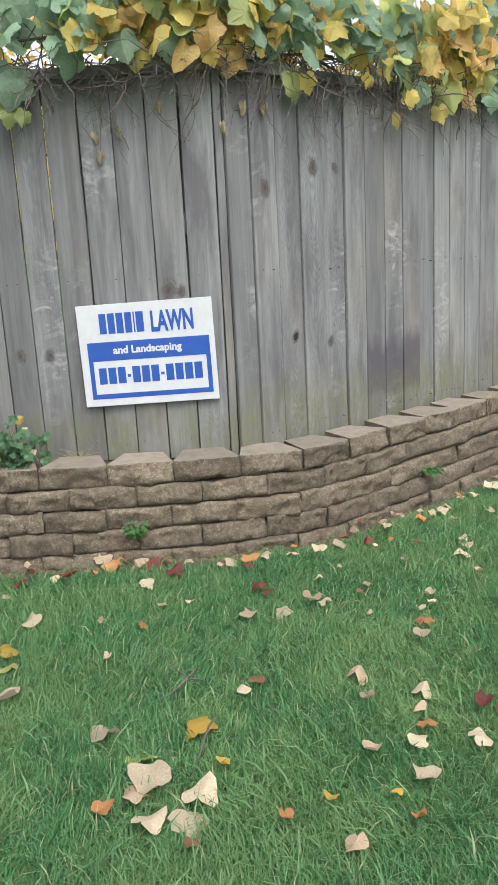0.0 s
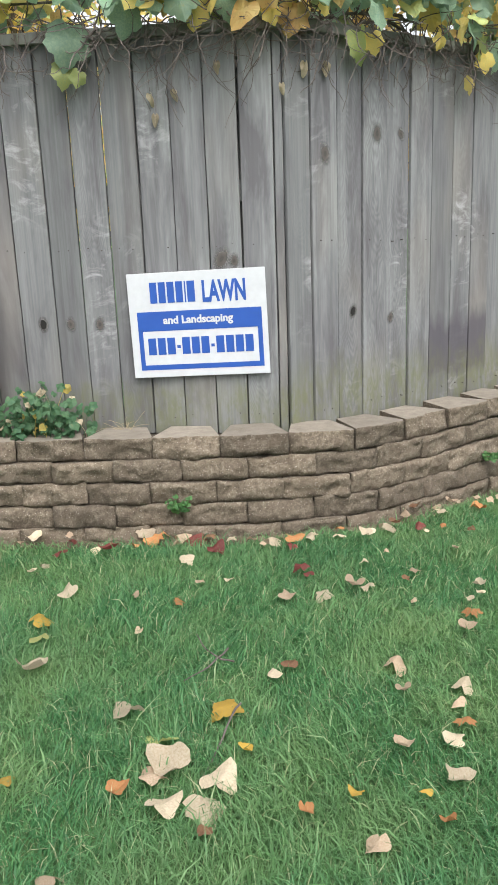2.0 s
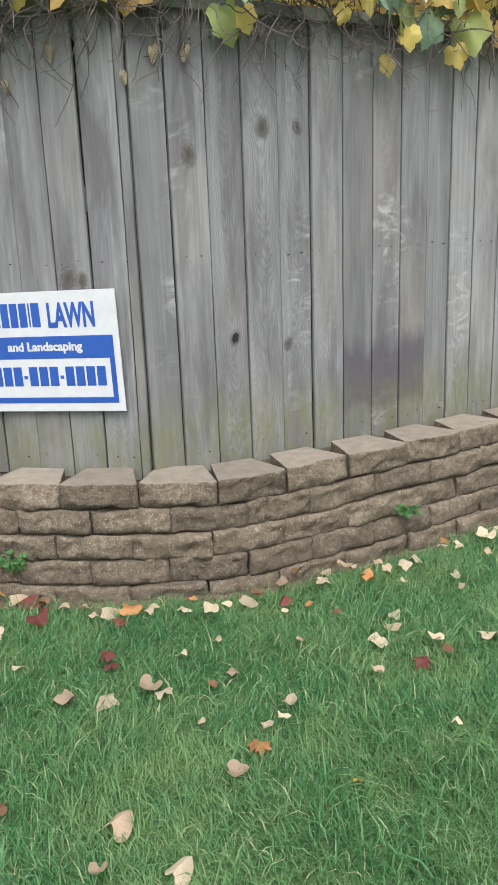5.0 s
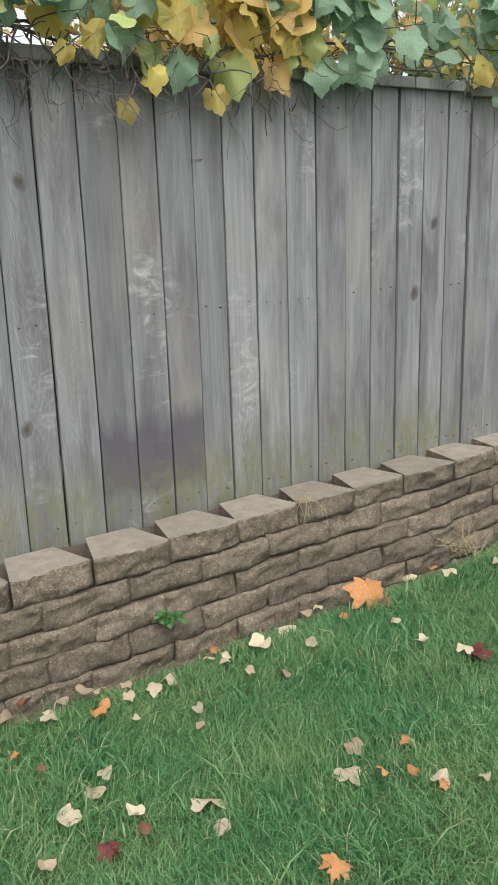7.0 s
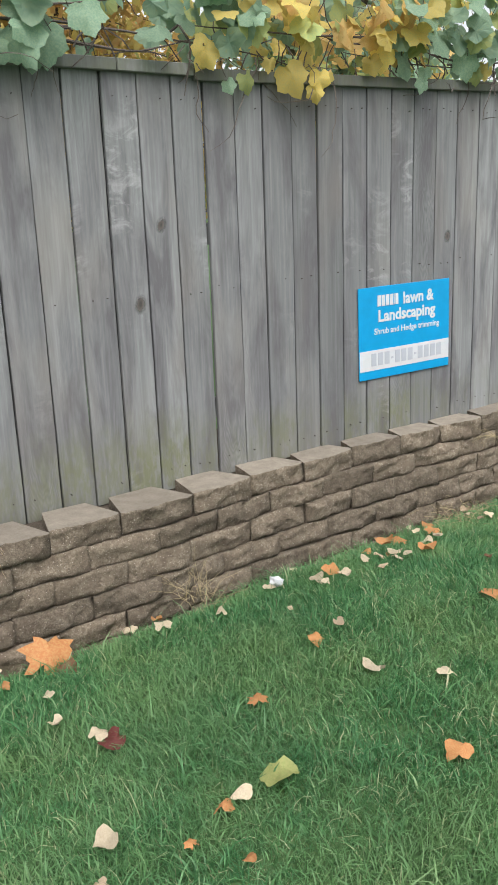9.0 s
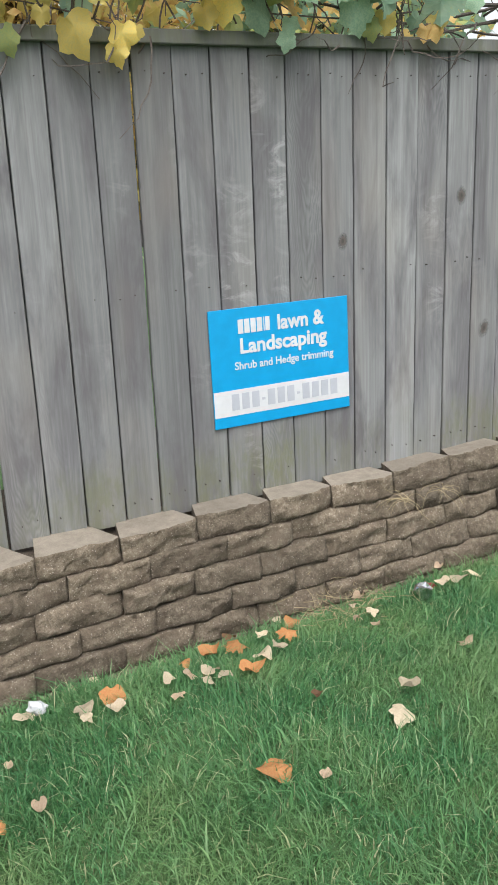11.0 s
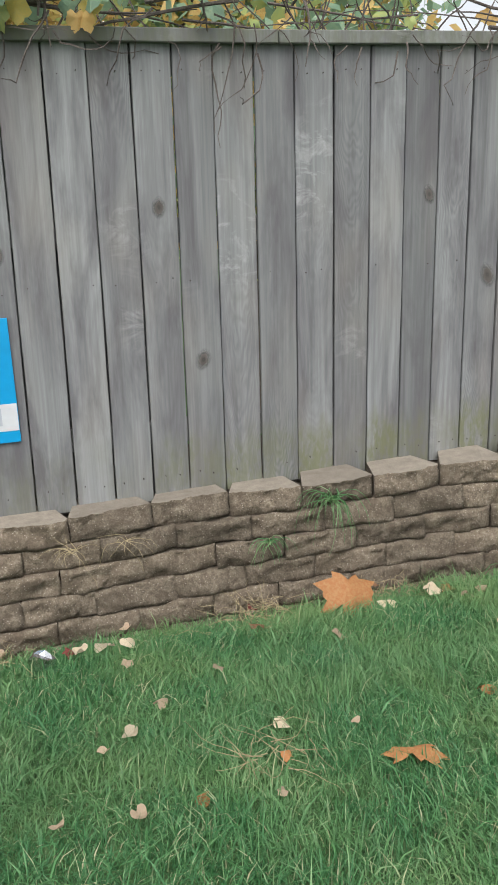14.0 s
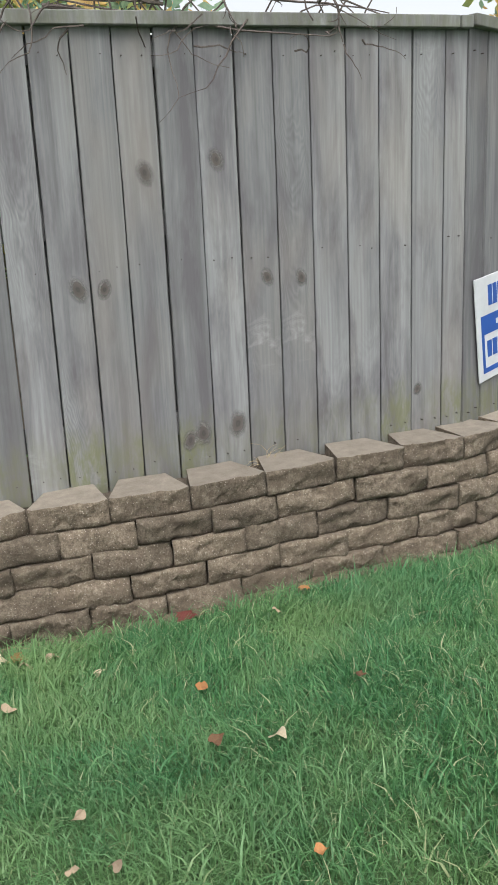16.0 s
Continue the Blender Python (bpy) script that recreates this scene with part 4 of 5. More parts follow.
fallen_leaf("cream", 2.23, 4.36, 0.055, 103)
fallen_leaf("cream", 2.16, 4.48, 0.045, 123)
fallen_leaf("orange", 2.26, 4.65, 0.068, 224)
fallen_leaf("cream", 2.48, 4.80, 0.054, 210)
fallen_leaf("tan", 2.56, 4.50, 0.035, 251)
fallen_leaf("cream", 2.54, 4.67, 0.051, 18)
fallen_leaf("tan", 2.83, 4.37, 0.058, 112)
fallen_leaf("cream", 2.65, 4.06, 0.070, 215)
fallen_leaf("brown", 2.38, 4.04, 0.038, 127)
fallen_leaf("cream", 3.24, 4.43, 0.050, 331)
fallen_leaf("tan", 3.21, 4.32, 0.043, 219)
fallen_leaf("cream", 2.94, 5.03, 0.088, 110)
fallen_leaf("cream", 2.82, 4.92, 0.060, 255)
fallen_leaf("red", 2.76, 4.93, 0.054, 96)
fallen_leaf("tan", 2.43, 3.66, 0.038, 16)
fallen_leaf("tan", 3.02, 4.85, 0.042, 18)
fallen_leaf("tan", 3.33, 4.85, 0.041, 130)
fallen_leaf("tan", 3.23, 3.72, 0.034, 129)
fallen_leaf("orange", 3.61, 5.51, 0.248, 124)
fallen_leaf("cream", 3.76, 5.53, 0.085, 269)
fallen_leaf("tan", 3.64, 5.18, 0.061, 106)
fallen_leaf("cream", 3.90, 5.66, 0.081, 118)
fallen_leaf("tan", 4.02, 5.64, 0.057, 213)
fallen_leaf("orange", 4.12, 4.85, 0.067, 133)
fallen_leaf("cream", 3.61, 4.55, 0.049, 72)
fallen_leaf("orange", 3.97, 4.46, 0.154, 166)
fallen_leaf("orange", 3.67, 4.39, 0.034, 26)
fallen_leaf("tan", 3.23, 4.63, 0.050, 161)
fallen_leaf("orange", 3.52, 4.20, 0.044, 289)
fallen_leaf("tan", 3.41, 4.10, 0.043, 59)
fallen_leaf("tan", 3.26, 4.02, 0.036, 291)
fallen_leaf("brown", 3.34, 5.24, 0.064, 206)
fallen_leaf("tan", 3.70, 4.24, 0.032, 334)
fallen_leaf("red", 4.43, 6.05, 0.088, 334)
fallen_leaf("orange", 4.66, 5.45, 0.042, 20)
fallen_leaf("cream", 4.30, 5.58, 0.040, 253)
fallen_leaf("tan", 4.65, 4.67, 0.031, 198)
fallen_leaf("tan", 4.75, 4.34, 0.075, 47)
fallen_leaf("tan", 4.40, 4.53, 0.030, 220)
fallen_leaf("tan", 4.15, 5.30, 0.047, 107)
fallen_leaf("tan", 3.80, 4.59, 0.031, 293)
fallen_leaf("tan", 4.68, 4.33, 0.030, 84)
fallen_leaf("cream", 4.93, 5.18, 0.053, 172)
fallen_leaf("brown", 4.79, 5.14, 0.041, 151)
fallen_leaf("orange", 3.95, 5.73, 0.078, 336)
fallen_leaf("tan", 4.08, 5.71, 0.064, 241)
fallen_leaf("tan", 4.59, 4.83, 0.034, 328)
fallen_leaf("tan", 4.72, 4.70, 0.031, 161)
fallen_leaf("orange", 5.10, 4.73, 0.033, 215)
fallen_leaf("orange", 4.81, 6.28, 0.054, 270)
fallen_leaf("tan", 4.75, 6.04, 0.037, 110)
fallen_leaf("brown", 5.09, 5.50, 0.036, 335)


# windblown leaves along the foot of the wall
lr = random.Random(91)
for k in range(34):
    (p, d) = along(WALL, lr.uniform(1.0, 3.3) if k < 16 else lr.uniform(3.3, 8.5))
    out = 0.09 + abs(lr.gauss(0, 0.07))
    fallen_leaf(lr.choice(("cream", "tan", "brown", "red", "orange", "cream", "tan")), p[0] + d[1] * out, p[1] - d[0] * out, lr.uniform(0.035, 0.062), lr.randrange(360))


# ---- trees behind the fence ----
def tree(x, y, height, spread_r, colours, fill, label):
    r = random.Random(int(x * 31 + y * 17 + 5))
    z0 = ground_z(x, y) - 0.05
    t = thing("tree", pose(x, y, z0), label, "tree", "trees behind the fence")
    bm = bmesh.new()
    trunk = wander((0, 0, 0), (0, 0, 1), height * 0.7, 8, 0.05)
    tube(bm, trunk, 0.13, 0.05, 8)
    part("trunk", bm, bark_mat, t)
    bm, tips = bmesh.new(), []
    for k in range(26):
        base = trunk[r.randint(3, 8)]
        a = r.uniform(0, math.tau)
        limb = wander(base, (math.cos(a), math.sin(a), r.uniform(0.15, 0.9)), r.uniform(0.5, 1.0) * spread_r, 7, 0.14)
        tube(bm, limb, 0.035, 0.006, 5)
        for q in limb[2:]:
            tips.append(q)
            for _ in range(2):
                twig = wander(q, (r.uniform(-1, 1), r.uniform(-1, 1), r.uniform(-0.3, 0.8)), r.uniform(0.3, 0.7), 4, 0.2)
                tube(bm, twig, 0.008, 0.002, 3)
                tips += twig[1:]
    tagged(part("limb_tangle", bm, bark_mat, t), kind="stuff")
    vs, fs, ms = [], [], []
    for k in range(fill):
        c = r.choice(tips) + Vector([r.gauss(0, 0.14) for _ in range(3)])
        a, b = Vector([r.gauss(0, 1) for _ in range(3)]).normalized(), Vector([r.gauss(0, 1) for _ in range(3)]).normalized()
        s = r.uniform(0.045, 0.085)
        n = len(vs)
        vs += [c + a * s, c + b * s * 0.6, c - a * s, c - b * s * 0.6]
        fs.append((n, n + 1, n + 2, n + 3))
        ms.append(r.randrange(len(colours)))
    me = bpy.data.meshes.new("crown")
    me.from_pydata(vs, [], fs)
    for q in colours:
        me.materials.append(VINE[q])
    me.polygons.foreach_set("material_index", ms)
    tagged(part("crown", me, None, t), kind="stuff")


tree(-3.2, 8.6, 5.2, 1.9, ("amber", "yellow", "lime"), 11000, "autumn tree with amber and yellow leaves behind the fence")
tree(-0.3, 9.6, 5.4, 2.0, ("amber", "yellow"), 9000, "autumn tree with orange leaves behind the fence")
tree(2.3, 9.0, 4.8, 1.7, ("green", "amber", "green", "lime"), 12000, "tree with mixed green and rusty leaves behind the fence")
tree(-0.6, 15.5, 5.4, 2.4, ("amber", "amber", "lime"), 12000, "distant half-bare tree with rusty leaves")
tree(6.2, 14.5, 5.2, 1.8, ("green", "amber", "lime"), 7000, "distant tree with thin green and rusty leaves")

# ---- small plants, straw and litter ----
def sprig(bm, centre, reach, count, r, size, up=0.4):
    """Small lobed leaves on thin stalks round a point."""
    for k in range(count):
        a, rise = r.uniform(0, math.tau), r.uniform(-0.2, 1.0)
        tip = Vector(centre) + Vector((math.cos(a) * reach[0], math.sin(a) * reach[1], rise * reach[2])) * r.uniform(0.3, 1.0)
        tube(bm, [Vector(centre), (Vector(centre) + tip) / 2 + Vector((0, 0, 0.01)), tip], 0.0012, 0.0006, 3)
        vs, fs = leaf_verts(r, "vine", size * r.uniform(0.7, 1.3), 0.25, 0.4, 1, 12)
        m = Matrix.Translation(tip) @ pose(0, 0, 0, r.gauss(-50, 25), r.gauss(0, 25), r.uniform(-60, 90))
        made = [bm.verts.new(m @ Vector(v)) for v in vs]
        for f in fs:
            bm.faces.new([made[q] for q in f])


def weed(name, at, reach, count, size, colours, label):
    r = random.Random(int(at[0] * 100) + 900)
    t = thing(name, pose(*at), label, "weed", "weeds in the wall")
    for colour, share in colours:
        bm = bmesh.new()
        sprig(bm, (0, 0, 0), reach, max(3, int(count * share)), r, size)
        tagged(part("foliage", bm, VINE[colour] if colour != "weed" else weed_mat, t), kind="stuff")


weed_mat = leaf_skin("weed_green", (0.075, 0.2, 0.065), (0.12, 0.27, 0.08), (0.2, 0.3, 0.1))
herb_mat = leaf_skin("herb_green", (0.09, 0.22, 0.11), (0.15, 0.29, 0.14), (0.24, 0.29, 0.12))
weed("wall_weed", (-1.485, 2.545, 0.115), (0.05, 0.035, 0.06), 40, 0.024, (("weed", 1.0),), "small green weed growing from a wall joint")
weed("wall_weed", (0.0, 3.08, 0.15), (0.06, 0.035, 0.04), 36, 0.026, (("weed", 1.0),), "small bright green weed in a wall joint")


def herb_patch():
    """A low leafy plant that spills over the caps."""
    r = random.Random(77)
    t = thing("ground_ivy", pose(-2.06, 2.76, 0.40), "leafy dark green herb spilling over the wall cap", "plant")
    for colour, n in ((herb_mat, 170), (VINE["yellow"], 8), (VINE["dry"], 10)):
        bm = bmesh.new()
        for k in range(n):
            x = r.triangular(-0.33, 0.27, -0.08)
            y = r.uniform(-0.13, 0.09)
            z = r.uniform(0.0, 0.24) * (1 - abs(x) / 0.5) + (0.02 if y > -0.1 else -0.03)
            stalk = wander((x * 0.8, y * 0.6 + 0.02, -0.02), (r.uniform(-0.4, 0.4), r.uniform(-0.5, 0.2), 1), z + 0.03, 3, 0.15)
            tube(bm, stalk, 0.0015, 0.0008, 3)
            vs, fs = leaf_verts(r, "vine", r.uniform(0.03, 0.06), 0.2, 0.5, 1, 14)
            m = Matrix.Translation(stalk[-1]) @ pose(0, 0, 0, r.gauss(-48, 25), r.gauss(0, 25), r.uniform(-70, 70))
            made = [bm.verts.new(m @ Vector(v)) for v in vs]
            for f in fs:
                bm.faces.new([made[q] for q in f])
        tagged(part("foliage", bm, colour, t), kind="stuff")


herb_patch()


def tuft(name, at, count, length, material, label, droop=0.25, flat=0.5, wide=0.012):
    r = random.Random(int(at[0] * 1000 + at[1] * 10))
    bm = bmesh.new()
    for k in range(count):
        start = (r.gauss(0, wide), r.gauss(0, wide), abs(r.gauss(0, wide * 0.15)))
        pts = wander(start, (r.gauss(0, flat), r.gauss(0, flat), r.uniform(0.15, 1) if flat < 1 else r.uniform(-0.1, 0.35)), r.uniform(0.4, 1.0) * length, 6, 0.2, droop)
        tube(bm, pts, 0.0013 if material is straw_mat else 0.0022, 0.0005, 3)
    ob = part(name, bm, material, None, label, pose(*at))
    tagged(ob, label, "grass tuft", kind="stuff")


tuft("grass_tuft", (3.505, 5.69, 0.415), 46, 0.26, grass_mat, "green grass tuft hanging over the wall cap", 0.6, 0.4)
tuft("grass_tuft", (3.30, 5.55, 0.27), 26, 0.15, grass_mat, "small green grass tuft in a wall joint", 0.5, 0.4)
tuft("dry_straw", (2.68, 5.16, 0.33), 16, 0.2, straw_mat, "dry straw caught on the block wall", 0.3, 0.9)
tuft("dry_straw", (2.83, 5.27, 0.34), 12, 0.16, straw_mat, "dry straw caught on the block wall", 0.35, 0.9)
tuft("dry_straw", (0.50, 3.575, 0.415), 22, 0.17, straw_mat, "dry grass stems lying over the wall cap", 0.5, 0.9)
tuft("dry_straw", (1.22, 3.90, 0.05), 40, 0.2, straw_mat, "dry weed stems standing at the wall foot", 0.05, 0.6, 0.05)
tuft("dry_straw", (3.62, 4.40, 0.205), 30, 0.22, straw_mat, "tangle of dry straw lying on the lawn", 0.03, 1.3, 0.045)
tuft("dry_straw", (3.30, 5.36, 0.045), 90, 0.13, straw_mat, "dry clippings at the wall foot", 0.04, 1.3, 0.09)
tuft("dry_straw", (2.45, 4.76, 0.045), 90, 0.13, straw_mat, "dry clippings at the wall foot", 0.04, 1.3, 0.09)
tuft("dry_straw", (3.72, 5.66, 0.045), 90, 0.13, straw_mat, "dry clippings at the wall foot", 0.04, 1.3, 0.09)
tuft("dry_straw", (4.62, 6.62, 0.49), 30, 0.13, straw_mat, "dry grass between fence and wall cap", 0.2, 0.8)
tuft("dry_straw", (-1.72, 2.80, 0.40), 12, 0.15, straw_mat, "dry stems between fence and wall cap", 0.1, 0.4)


def scrap(x, y, size, material, label, category):
    """A crumpled scrap of sheet."""
    r = random.Random(int(x * 100))
    bm = bmesh.new()
    bmesh.ops.create_icosphere(bm, subdivisions=2, radius=size)
    for v in bm.verts:
        v.co = Vector((v.co.x * 1.1, v.co.y * 0.7, v.co.z * 0.75)) * r.uniform(0.65, 1.25)
    ob = part("litter", bm, material, None, "", pose(x, y, ground_z(x, y) + size * 0.85 + 0.02, 0, 20, 30))
    tagged(ob, label, category)


scrap(2.73, 4.82, 0.042, foil_mat, "crumpled silver foil scrap in the grass by the wall", "litter")
scrap(1.53, 4.03, 0.03, white_mat, "crumpled white paper scrap at the wall foot", "litter")


def twig(pts, radius, label):
    bm = bmesh.new()
    tube(bm, pts, radius, radius * 0.4, 5)
    tagged(part("twig", bm, vine_bark), label, "twig", "twigs on the lawn")


for start, way, length in (((-1.26, 1.50), (-0.3, -1, 0.02), 0.28), ((-1.22, 1.20), (-0.35, -1, 0.02), 0.3), ((-1.24, 1.42), (-1, 0.1, 0.05), 0.16)):
    twig(wander((*start, ground_z(*start) + 0.045), way, length, 8, 0.12), 0.0035, "thin crooked brown twig on the grass")


def block_pillar():
    """The raised end of the garden wall beside the fence."""
    r = random.Random(8)
    t = thing("block_pillar", pose(-2.43, 2.70, cap_z(-2.4)), "stacked brown concrete blocks raised above the wall", "stone pillar")
    meshes = [block_mesh(400 + k, 0.297, 0.2, 0.9, False) for k in range(3)]
    for k in range(7):
        part("block", r.choice(meshes), None, t, at=pose(r.uniform(-0.01, 0.01), 0, k * COURSE, 0, 0, r.uniform(-2, 2)))
        part("block", r.choice(meshes), None, t, at=pose(-0.31, 0.01, k * COURSE, 0, 0, r.uniform(-2, 2)))


block_pillar()


# ---- leaves that hang from the vine over the boards ----
def hanging(colour, x, z, size, turn, off=0.05):
    """A leaf on its stalk before the fence, hung from the cap rail; x in plan along the fence."""
    ends = next((a, b) for a, b in zip(FENCE_LINE, FENCE_LINE[1:]) if x <= b[0])
    (ax, ay), (bx, by) = ends
    y = ay + (by - ay) * (x - ax) / (bx - ax)
    n = Vector((by - ay, ax - bx)).normalized()
    p = Vector((x + n.x * off, y + n.y * off, z))
    vine = bpy.data.objects["grape_vine"]
    part("leaf", leaf_mesh("leaf", turn, "poplar" if colour == "dry" else "vine", 1.0, VINE[colour], 0.5 if colour == "dry" else 0.25, 0.4), None, vine, at=Matrix.Translation(p - Vector((0, 0, 2.0))) @ pose(0, 0, 0, -10 + turn % 17, turn % 50 - 25, turn % 60 - 10) @ Matrix.Diagonal((size * (0.45 if colour == "dry" else 0.74), size * 0.74, size * 0.8, 1)))
    bm = bmesh.new()
    top = Vector((x + rng.uniform(-0.06, 0.06) + n.x * 0.05, y + n.y * 0.05, 2.1)) - p
    tube(bm, [Vector((0, 0, 0)), top * 0.5 + Vector((rng.uniform(-0.02, 0.02), 0, 0)), top], 0.0016, 0.0022, 4)
    part("stalk", bm, vine_bark, vine, at=Matrix.Translation(p - Vector((0, 0, 2.0))))


for leaf in (("green", -1.81, 2.10, 0.281, 87, 0.09), ("lime", -1.86, 1.95, 0.160, 34, 0.09), ("lime", -1.79, 1.91, 0.106, 43, 0.09), ("lime", -0.72, 2.06, 0.218, 50, 0.09),
             ("yellow", -0.66, 2.05, 0.138, 63, 0.09), ("yellow", 0.13, 1.98, 0.146, 9, 0.09), ("yellow", 0.25, 2.08, 0.133, 35, 0.09), ("dry", -0.91, 1.92, 0.091, 80, 0.03),
             ("dry", -0.81, 1.93, 0.093, 85, 0.03), ("dry", -1.25, 1.93, 0.078, 24, 0.03), ("dry", -1.44, 1.83, 0.073, 5, 0.03), ("dry", -1.53, 1.82, 0.083, 50, 0.03),
             ("dry", -1.51, 1.74, 0.078, 79, 0.03), ("dry", -0.99, 1.83, 0.066, 16, 0.03), ("dry", 0.24, 2.02, 0.087, 34, 0.03), ("yellow", -0.58, 2.16, 0.096, 85, 0.09),
             ("yellow", -1.03, 2.11, 0.117, 7, 0.09), ("green", -1.18, 2.18, 0.182, 21, 0.09), ("green", -1.58, 2.16, 0.212, 88, 0.09), ("yellow", -1.31, 2.16, 0.183, 81, 0.09),
             ("yellow", -0.14, 1.93, 0.132, 59, 0.09), ("yellow", -0.05, 2.04, 0.143, 72, 0.09), ("lime", 0.18, 2.10, 0.242, 60, 0.09), ("green", 0.05, 2.09, 0.201, 95, 0.09),
             ("amber", 0.35, 2.10, 0.213, 51, 0.09), ("yellow", -0.29, 2.08, 0.111, 49, 0.09), ("yellow", 0.25, 2.22, 0.198, 27, 0.09), ("green", 0.64, 2.16, 0.254, 0, 0.09),
             ("green", 0.74, 2.17, 0.219, 27, 0.09), ("lime", 0.49, 2.19, 0.156, 20, 0.09), ("yellow", 1.58, 2.10, 0.214, 1, 0.09), ("yellow", 1.72, 2.08, 0.140, 78, 0.09),
             ("yellow", 1.52, 2.11, 0.090, 32, 0.09), ("yellow", 1.70, 2.02, 0.116, 14, 0.09), ("lime", 1.41, 2.05, 0.133, 50, 0.09), ("yellow", 1.29, 2.17, 0.190, 48, 0.09),
             ("yellow", 2.03, 2.22, 0.202, 28, 0.09), ("yellow", 0.21, 2.11, 0.204, 70, 0.09), ("yellow", 0.37, 2.21, 0.163, 6, 0.09), ("lime", 0.40, 2.13, 0.140, 25, 0.09),
             ("green", 0.51, 2.11, 0.201, 20, 0.09), ("green", 0.60, 2.11, 0.168, 85, 0.09), ("green", 0.69, 2.06, 0.097, 77, 0.09), ("lime", 1.84, 2.35, 0.181, 42, 0.09),
             ("yellow", 1.63, 2.30, 0.174, 71, 0.09), ("yellow", 1.95, 2.15, 0.133, 60, 0.09), ("green", 2.44, 2.20, 0.189, 67, 0.09), ("green", 2.10, 2.18, 0.191, 56, 0.09),
             ("yellow", 1.26, 2.14, 0.143, 3, 0.09), ("yellow", 2.72, 2.16, 0.122, 10, 0.09), ("green", 1.34, 2.02, 0.091, 4, 0.09), ("green", 2.22, 2.07, 0.103, 89, 0.09),
             ("yellow", 1.76, 2.07, 0.081, 76, 0.09), ("lime", 2.49, 2.13, 0.116, 14, 0.09), ("amber", 2.71, 2.12, 0.098, 62, 0.09), ("green", 2.22, 2.12, 0.093, 71, 0.09),
             ("amber", 2.70, 2.12, 0.095, 32, 0.09), ("yellow", 2.54, 2.16, 0.126, 77, 0.09), ("lime", 3.67, 2.14, 0.065, 17, 0.09)):
    hanging(*leaf)


def shoot(x, length, forks):
    """A bare forked shoot that has grown over the cap rail and hangs before the boards."""
    (ax, ay), (bx, by) = next((a, b) for a, b in zip(FENCE_LINE, FENCE_LINE[1:]) if x <= b[0])
    n = Vector((by - ay, ax - bx)).normalized()
    y = ay + (by - ay) * (x - ax) / (bx - ax)
    start = Vector((x - n.x * 0.1, y - n.y * 0.1, 2.2))
    bm = bmesh.new()
    over = [start, start + Vector((n.x * 0.09, n.y * 0.09, 0.02)), start + Vector((n.x * 0.16, n.y * 0.16, -0.05))]
    stem = over + wander(over[-1], (0.12, 0.1, -1), length, 6, 0.16)[1:]
    tube(bm, stem, 0.0055, 0.002, 5)
    for k in range(forks):
        tube(bm, wander(stem[3 + k % 4], (rng.uniform(-0.9, 0.9), rng.uniform(-0.3, 0.3), -0.6), length * 0.45, 5, 0.2), 0.003, 0.001, 4)
    part("shoot", bm, vine_bark, bpy.data.objects["grape_vine"], "bare grey forked shoot", pose(0, 0, -2.0))


for at in ((3.36, 0.2, 3), (3.05, 0.12, 2), (4.50, 0.1, 4), (4.86, 0.12, 3), (2.62, 0.14, 3), (2.2, 0.1, 2), (1.22, 0.2, 3), (0.9, 0.16, 2)):
    shoot(*at)


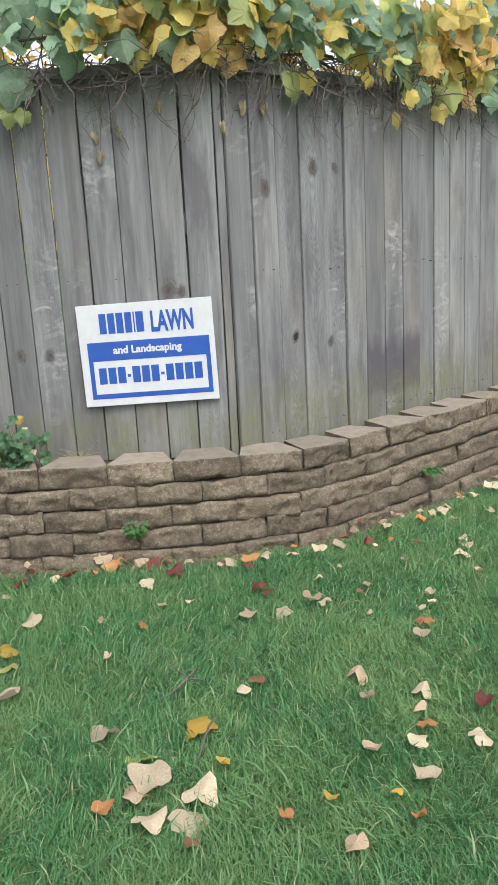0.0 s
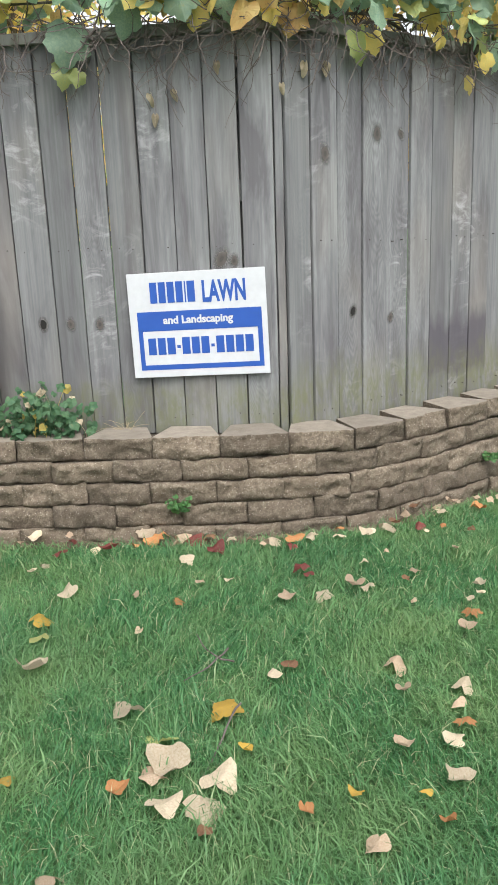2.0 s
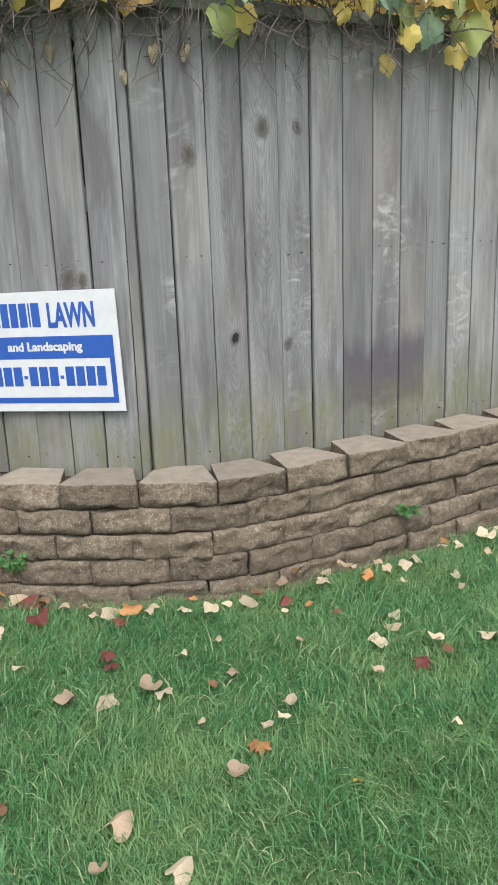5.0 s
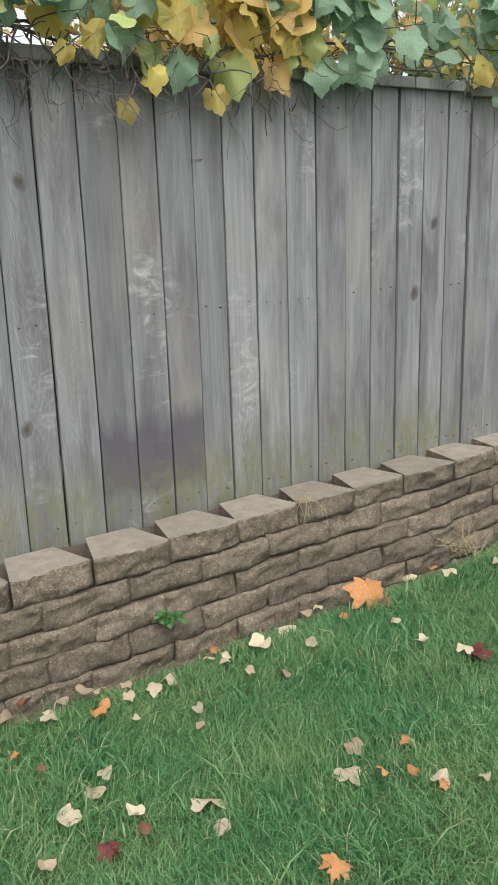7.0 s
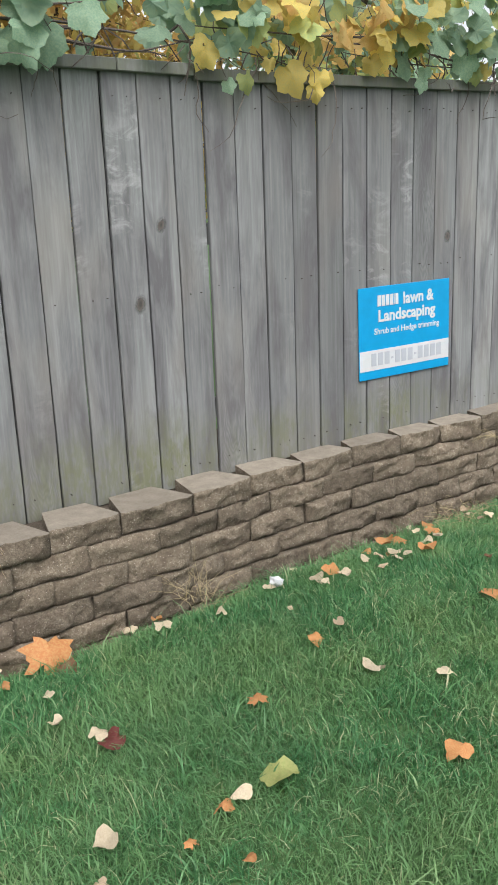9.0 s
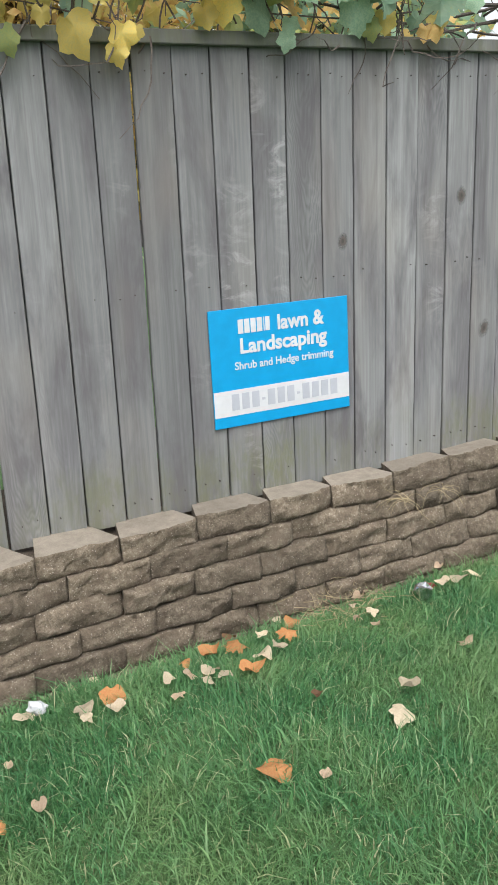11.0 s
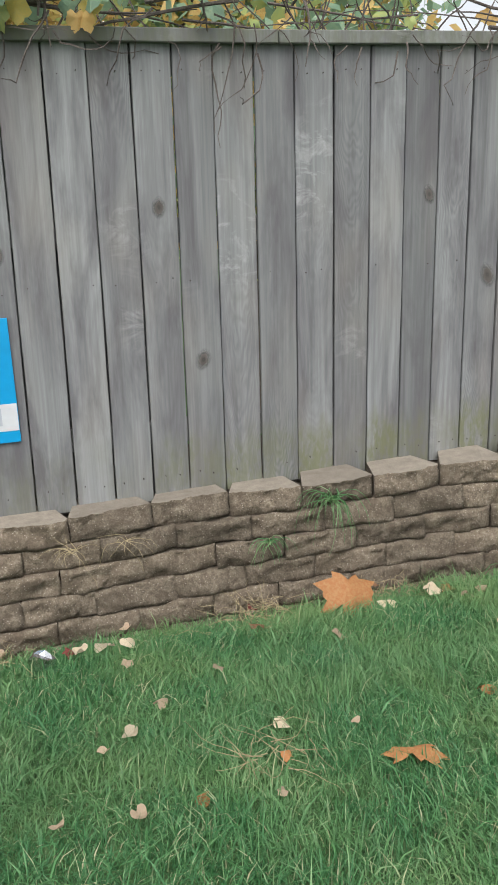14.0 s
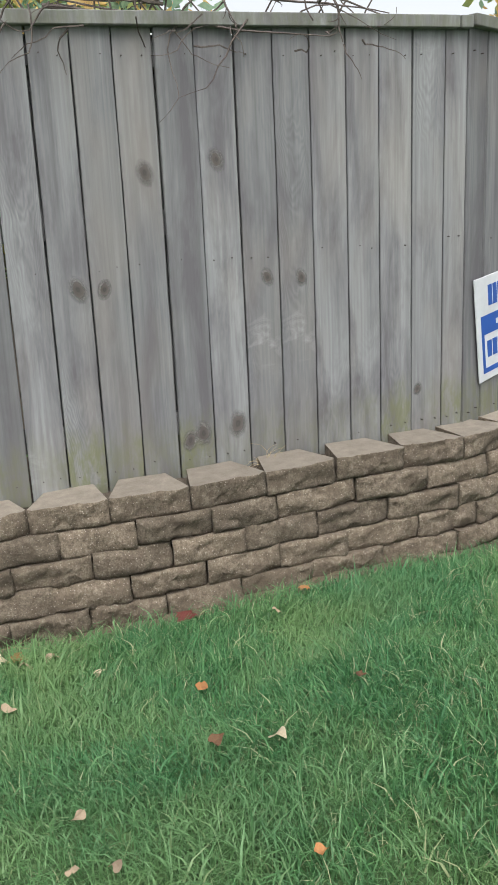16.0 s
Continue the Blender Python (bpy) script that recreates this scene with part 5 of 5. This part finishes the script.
# ---- grass ----
def build_grass():
    g = np.random.default_rng(12)
    line = np.array(WALL)
    n = 1150000
    u, v = g.uniform(-2.6, 9.6, n), g.uniform(-1.2, 3.9, n)
    x, y = 0.8 * u - 0.6 * v, 0.6 * u + 0.8 * v
    # signed distance in front of the wall
    best, side = np.full(n, 1e9), np.zeros(n)
    for a, b in zip(line, line[1:]):
        d = b - a
        L = np.hypot(*d)
        t = np.clip(((x - a[0]) * d[0] + (y - a[1]) * d[1]) / L**2, 0, 1)
        dist = np.hypot(x - a[0] - t * d[0], y - a[1] - t * d[1])
        s = (x - a[0]) * d[1] - (y - a[1]) * d[0]
        near = dist < best
        best, side = np.where(near, dist, best), np.where(near, s, side)
    gap = best - 0.075
    keep = (side > 0) & (gap > 0) & (g.random(n) < np.clip(0.09 + np.maximum(gap - 0.015 - 0.03 * np.sin(x * 5.3) * np.sin(y * 7.1), 0) * 5.5, 0, 1) * np.clip((3.3 - gap) / 1.2, 0, 1))
    x, y, gap = x[keep], y[keep], gap[keep]
    n = len(x)
    uu, vv = np.clip(0.8 * x + 0.6 * y, -1, 8.5), np.clip(-0.6 * x + 0.8 * y, -0.5, 3.2)
    z = -0.0502 + 0.0873 * uu + 0.0062 * vv - 0.0242 * uu * vv - 0.0032 * uu * uu - 0.004
    z -= 0.045 * np.clip((uu - 0.8) / 1.5, 0.25, 1) * np.exp(-(((gap + 0.075) / 0.35) ** 2))
    sink = np.interp(x, FOOT_X, FOOT_SINK)
    z -= sink * np.exp(-(((gap + 0.075) / np.where(sink > 0, 0.2, 0.42)) ** 2))
    clump = np.sin(x * 6.1 + 2 * np.sin(y * 4.3)) * np.sin(y * 5.3 + 2 * np.sin(x * 3.1))
    h = g.uniform(0.026, 0.066, n) * (1 + 0.3 * clump)
    tall = g.random(n) < 0.035
    h = np.where(tall, h * 1.5, h)
    turn = g.uniform(0, 2 * np.pi, n)
    ang = turn + 0.4 * np.sin(turn - 2.4 * np.sin(x * 1.3 + 1.3 * np.sin(y * 1.7)) + 0.6) + 0.6 * clump
    lean = np.abs(g.normal(0.85, 0.45, n)) * h
    w = g.uniform(0.001, 0.0023, n)
    w = np.where(tall, w * 1.45, w)
    face = g.uniform(0, np.pi, n)
    dx, dy, sx, sy = np.cos(ang), np.sin(ang), np.cos(face), np.sin(face)
    V = np.empty((n, 5, 3))
    for k, (f, width, rise) in enumerate(((0, -1, 0), (0, 1, 0), (0.38, 0.8, 0.62), (0.38, -0.8, 0.62), (1.0, 0, 1.0))):
        V[:, k, 0] = x + dx * lean * f + sx * w * width
        V[:, k, 1] = y + dy * lean * f + sy * w * width
        V[:, k, 2] = z + h * rise * (1 - 0.25 * np.minimum(lean / h, 1) * f)
    base = np.arange(n)[:, None] * 5
    quads, tris = base + np.array([0, 1, 2, 3]), base + np.array([3, 2, 4])
    me = bpy.data.meshes.new("grass")
    me.vertices.add(n * 5)
    me.vertices.foreach_set("co", V.ravel())
    loops = np.concatenate([quads.ravel(), tris.ravel()])
    me.loops.add(len(loops))
    me.loops.foreach_set("vertex_index", loops.astype(np.int32))
    me.polygons.add(2 * n)
    me.polygons.foreach_set("loop_start", np.concatenate([np.arange(n) * 4, n * 4 + np.arange(n) * 3]).astype(np.int32))
    me.update(calc_edges=True)
    me.validate()
    me.materials.append(grass_mat)
    tagged(new("grass", me), "dense short green lawn grass blades", "grass", kind="stuff")


build_grass()

# ---- pieces of the fence and the wall ----
er = random.Random(5)
EDGES_A = even(-1.06, 0.02, 7, er) + [0.166, 0.330, 0.464, 0.606, 0.751, 0.898, 1.043, 1.185, 1.330, 1.369]
EDGES_B = [0.0, 0.135, 0.287, 0.436, 0.590, 0.740, 0.892, 1.045, 1.195, 1.340, 1.475, 1.614, 1.769, 1.921, 2.076, 2.224, 2.378, 2.528, 2.680, 2.823]
EDGES_C = [0.047, 0.190, 0.328, 0.474, 0.614, 0.758, 0.900, 1.046, 1.185, 1.332, 1.470, 1.620, 1.768, 1.916, 2.060, 2.204, 2.355, 2.505, 2.659, 2.802, 2.946, 3.087,
           3.228, 3.372, 3.516, 3.660, 3.805, 3.955, 4.101, 4.246, 4.395, 4.537, 4.684, 4.832, 4.935]
EDGES_D = even(0.003, 1.97, 14, er)
build_fence("a", P0, P1, EDGES_A, lambda s: 0.368, lambda s: 2.03, "weathered grey vertical board fence, vines on top", lean=lambda s: -0.9 * clamp((1.4 - s) / 1.6, 0, 1))
build_fence("b", P1, P2, EDGES_B, lambda s: 0.362, lambda s: 2.03, "weathered grey board fence with knots and green algae")
build_fence("c", P2, P3, EDGES_C, lambda s: 0.375 + 0.022 * s, lambda s: 2.014 + 0.0135 * min(s, 2.44) + 0.0225 * max(s - 2.44, 0), "weathered grey board fence with narrow gaps between boards", 0.0054)
build_fence("d", P3, P4, EDGES_D, lambda s: 0.480, lambda s: 2.113, "weathered grey board fence past the corner")
build_wall()
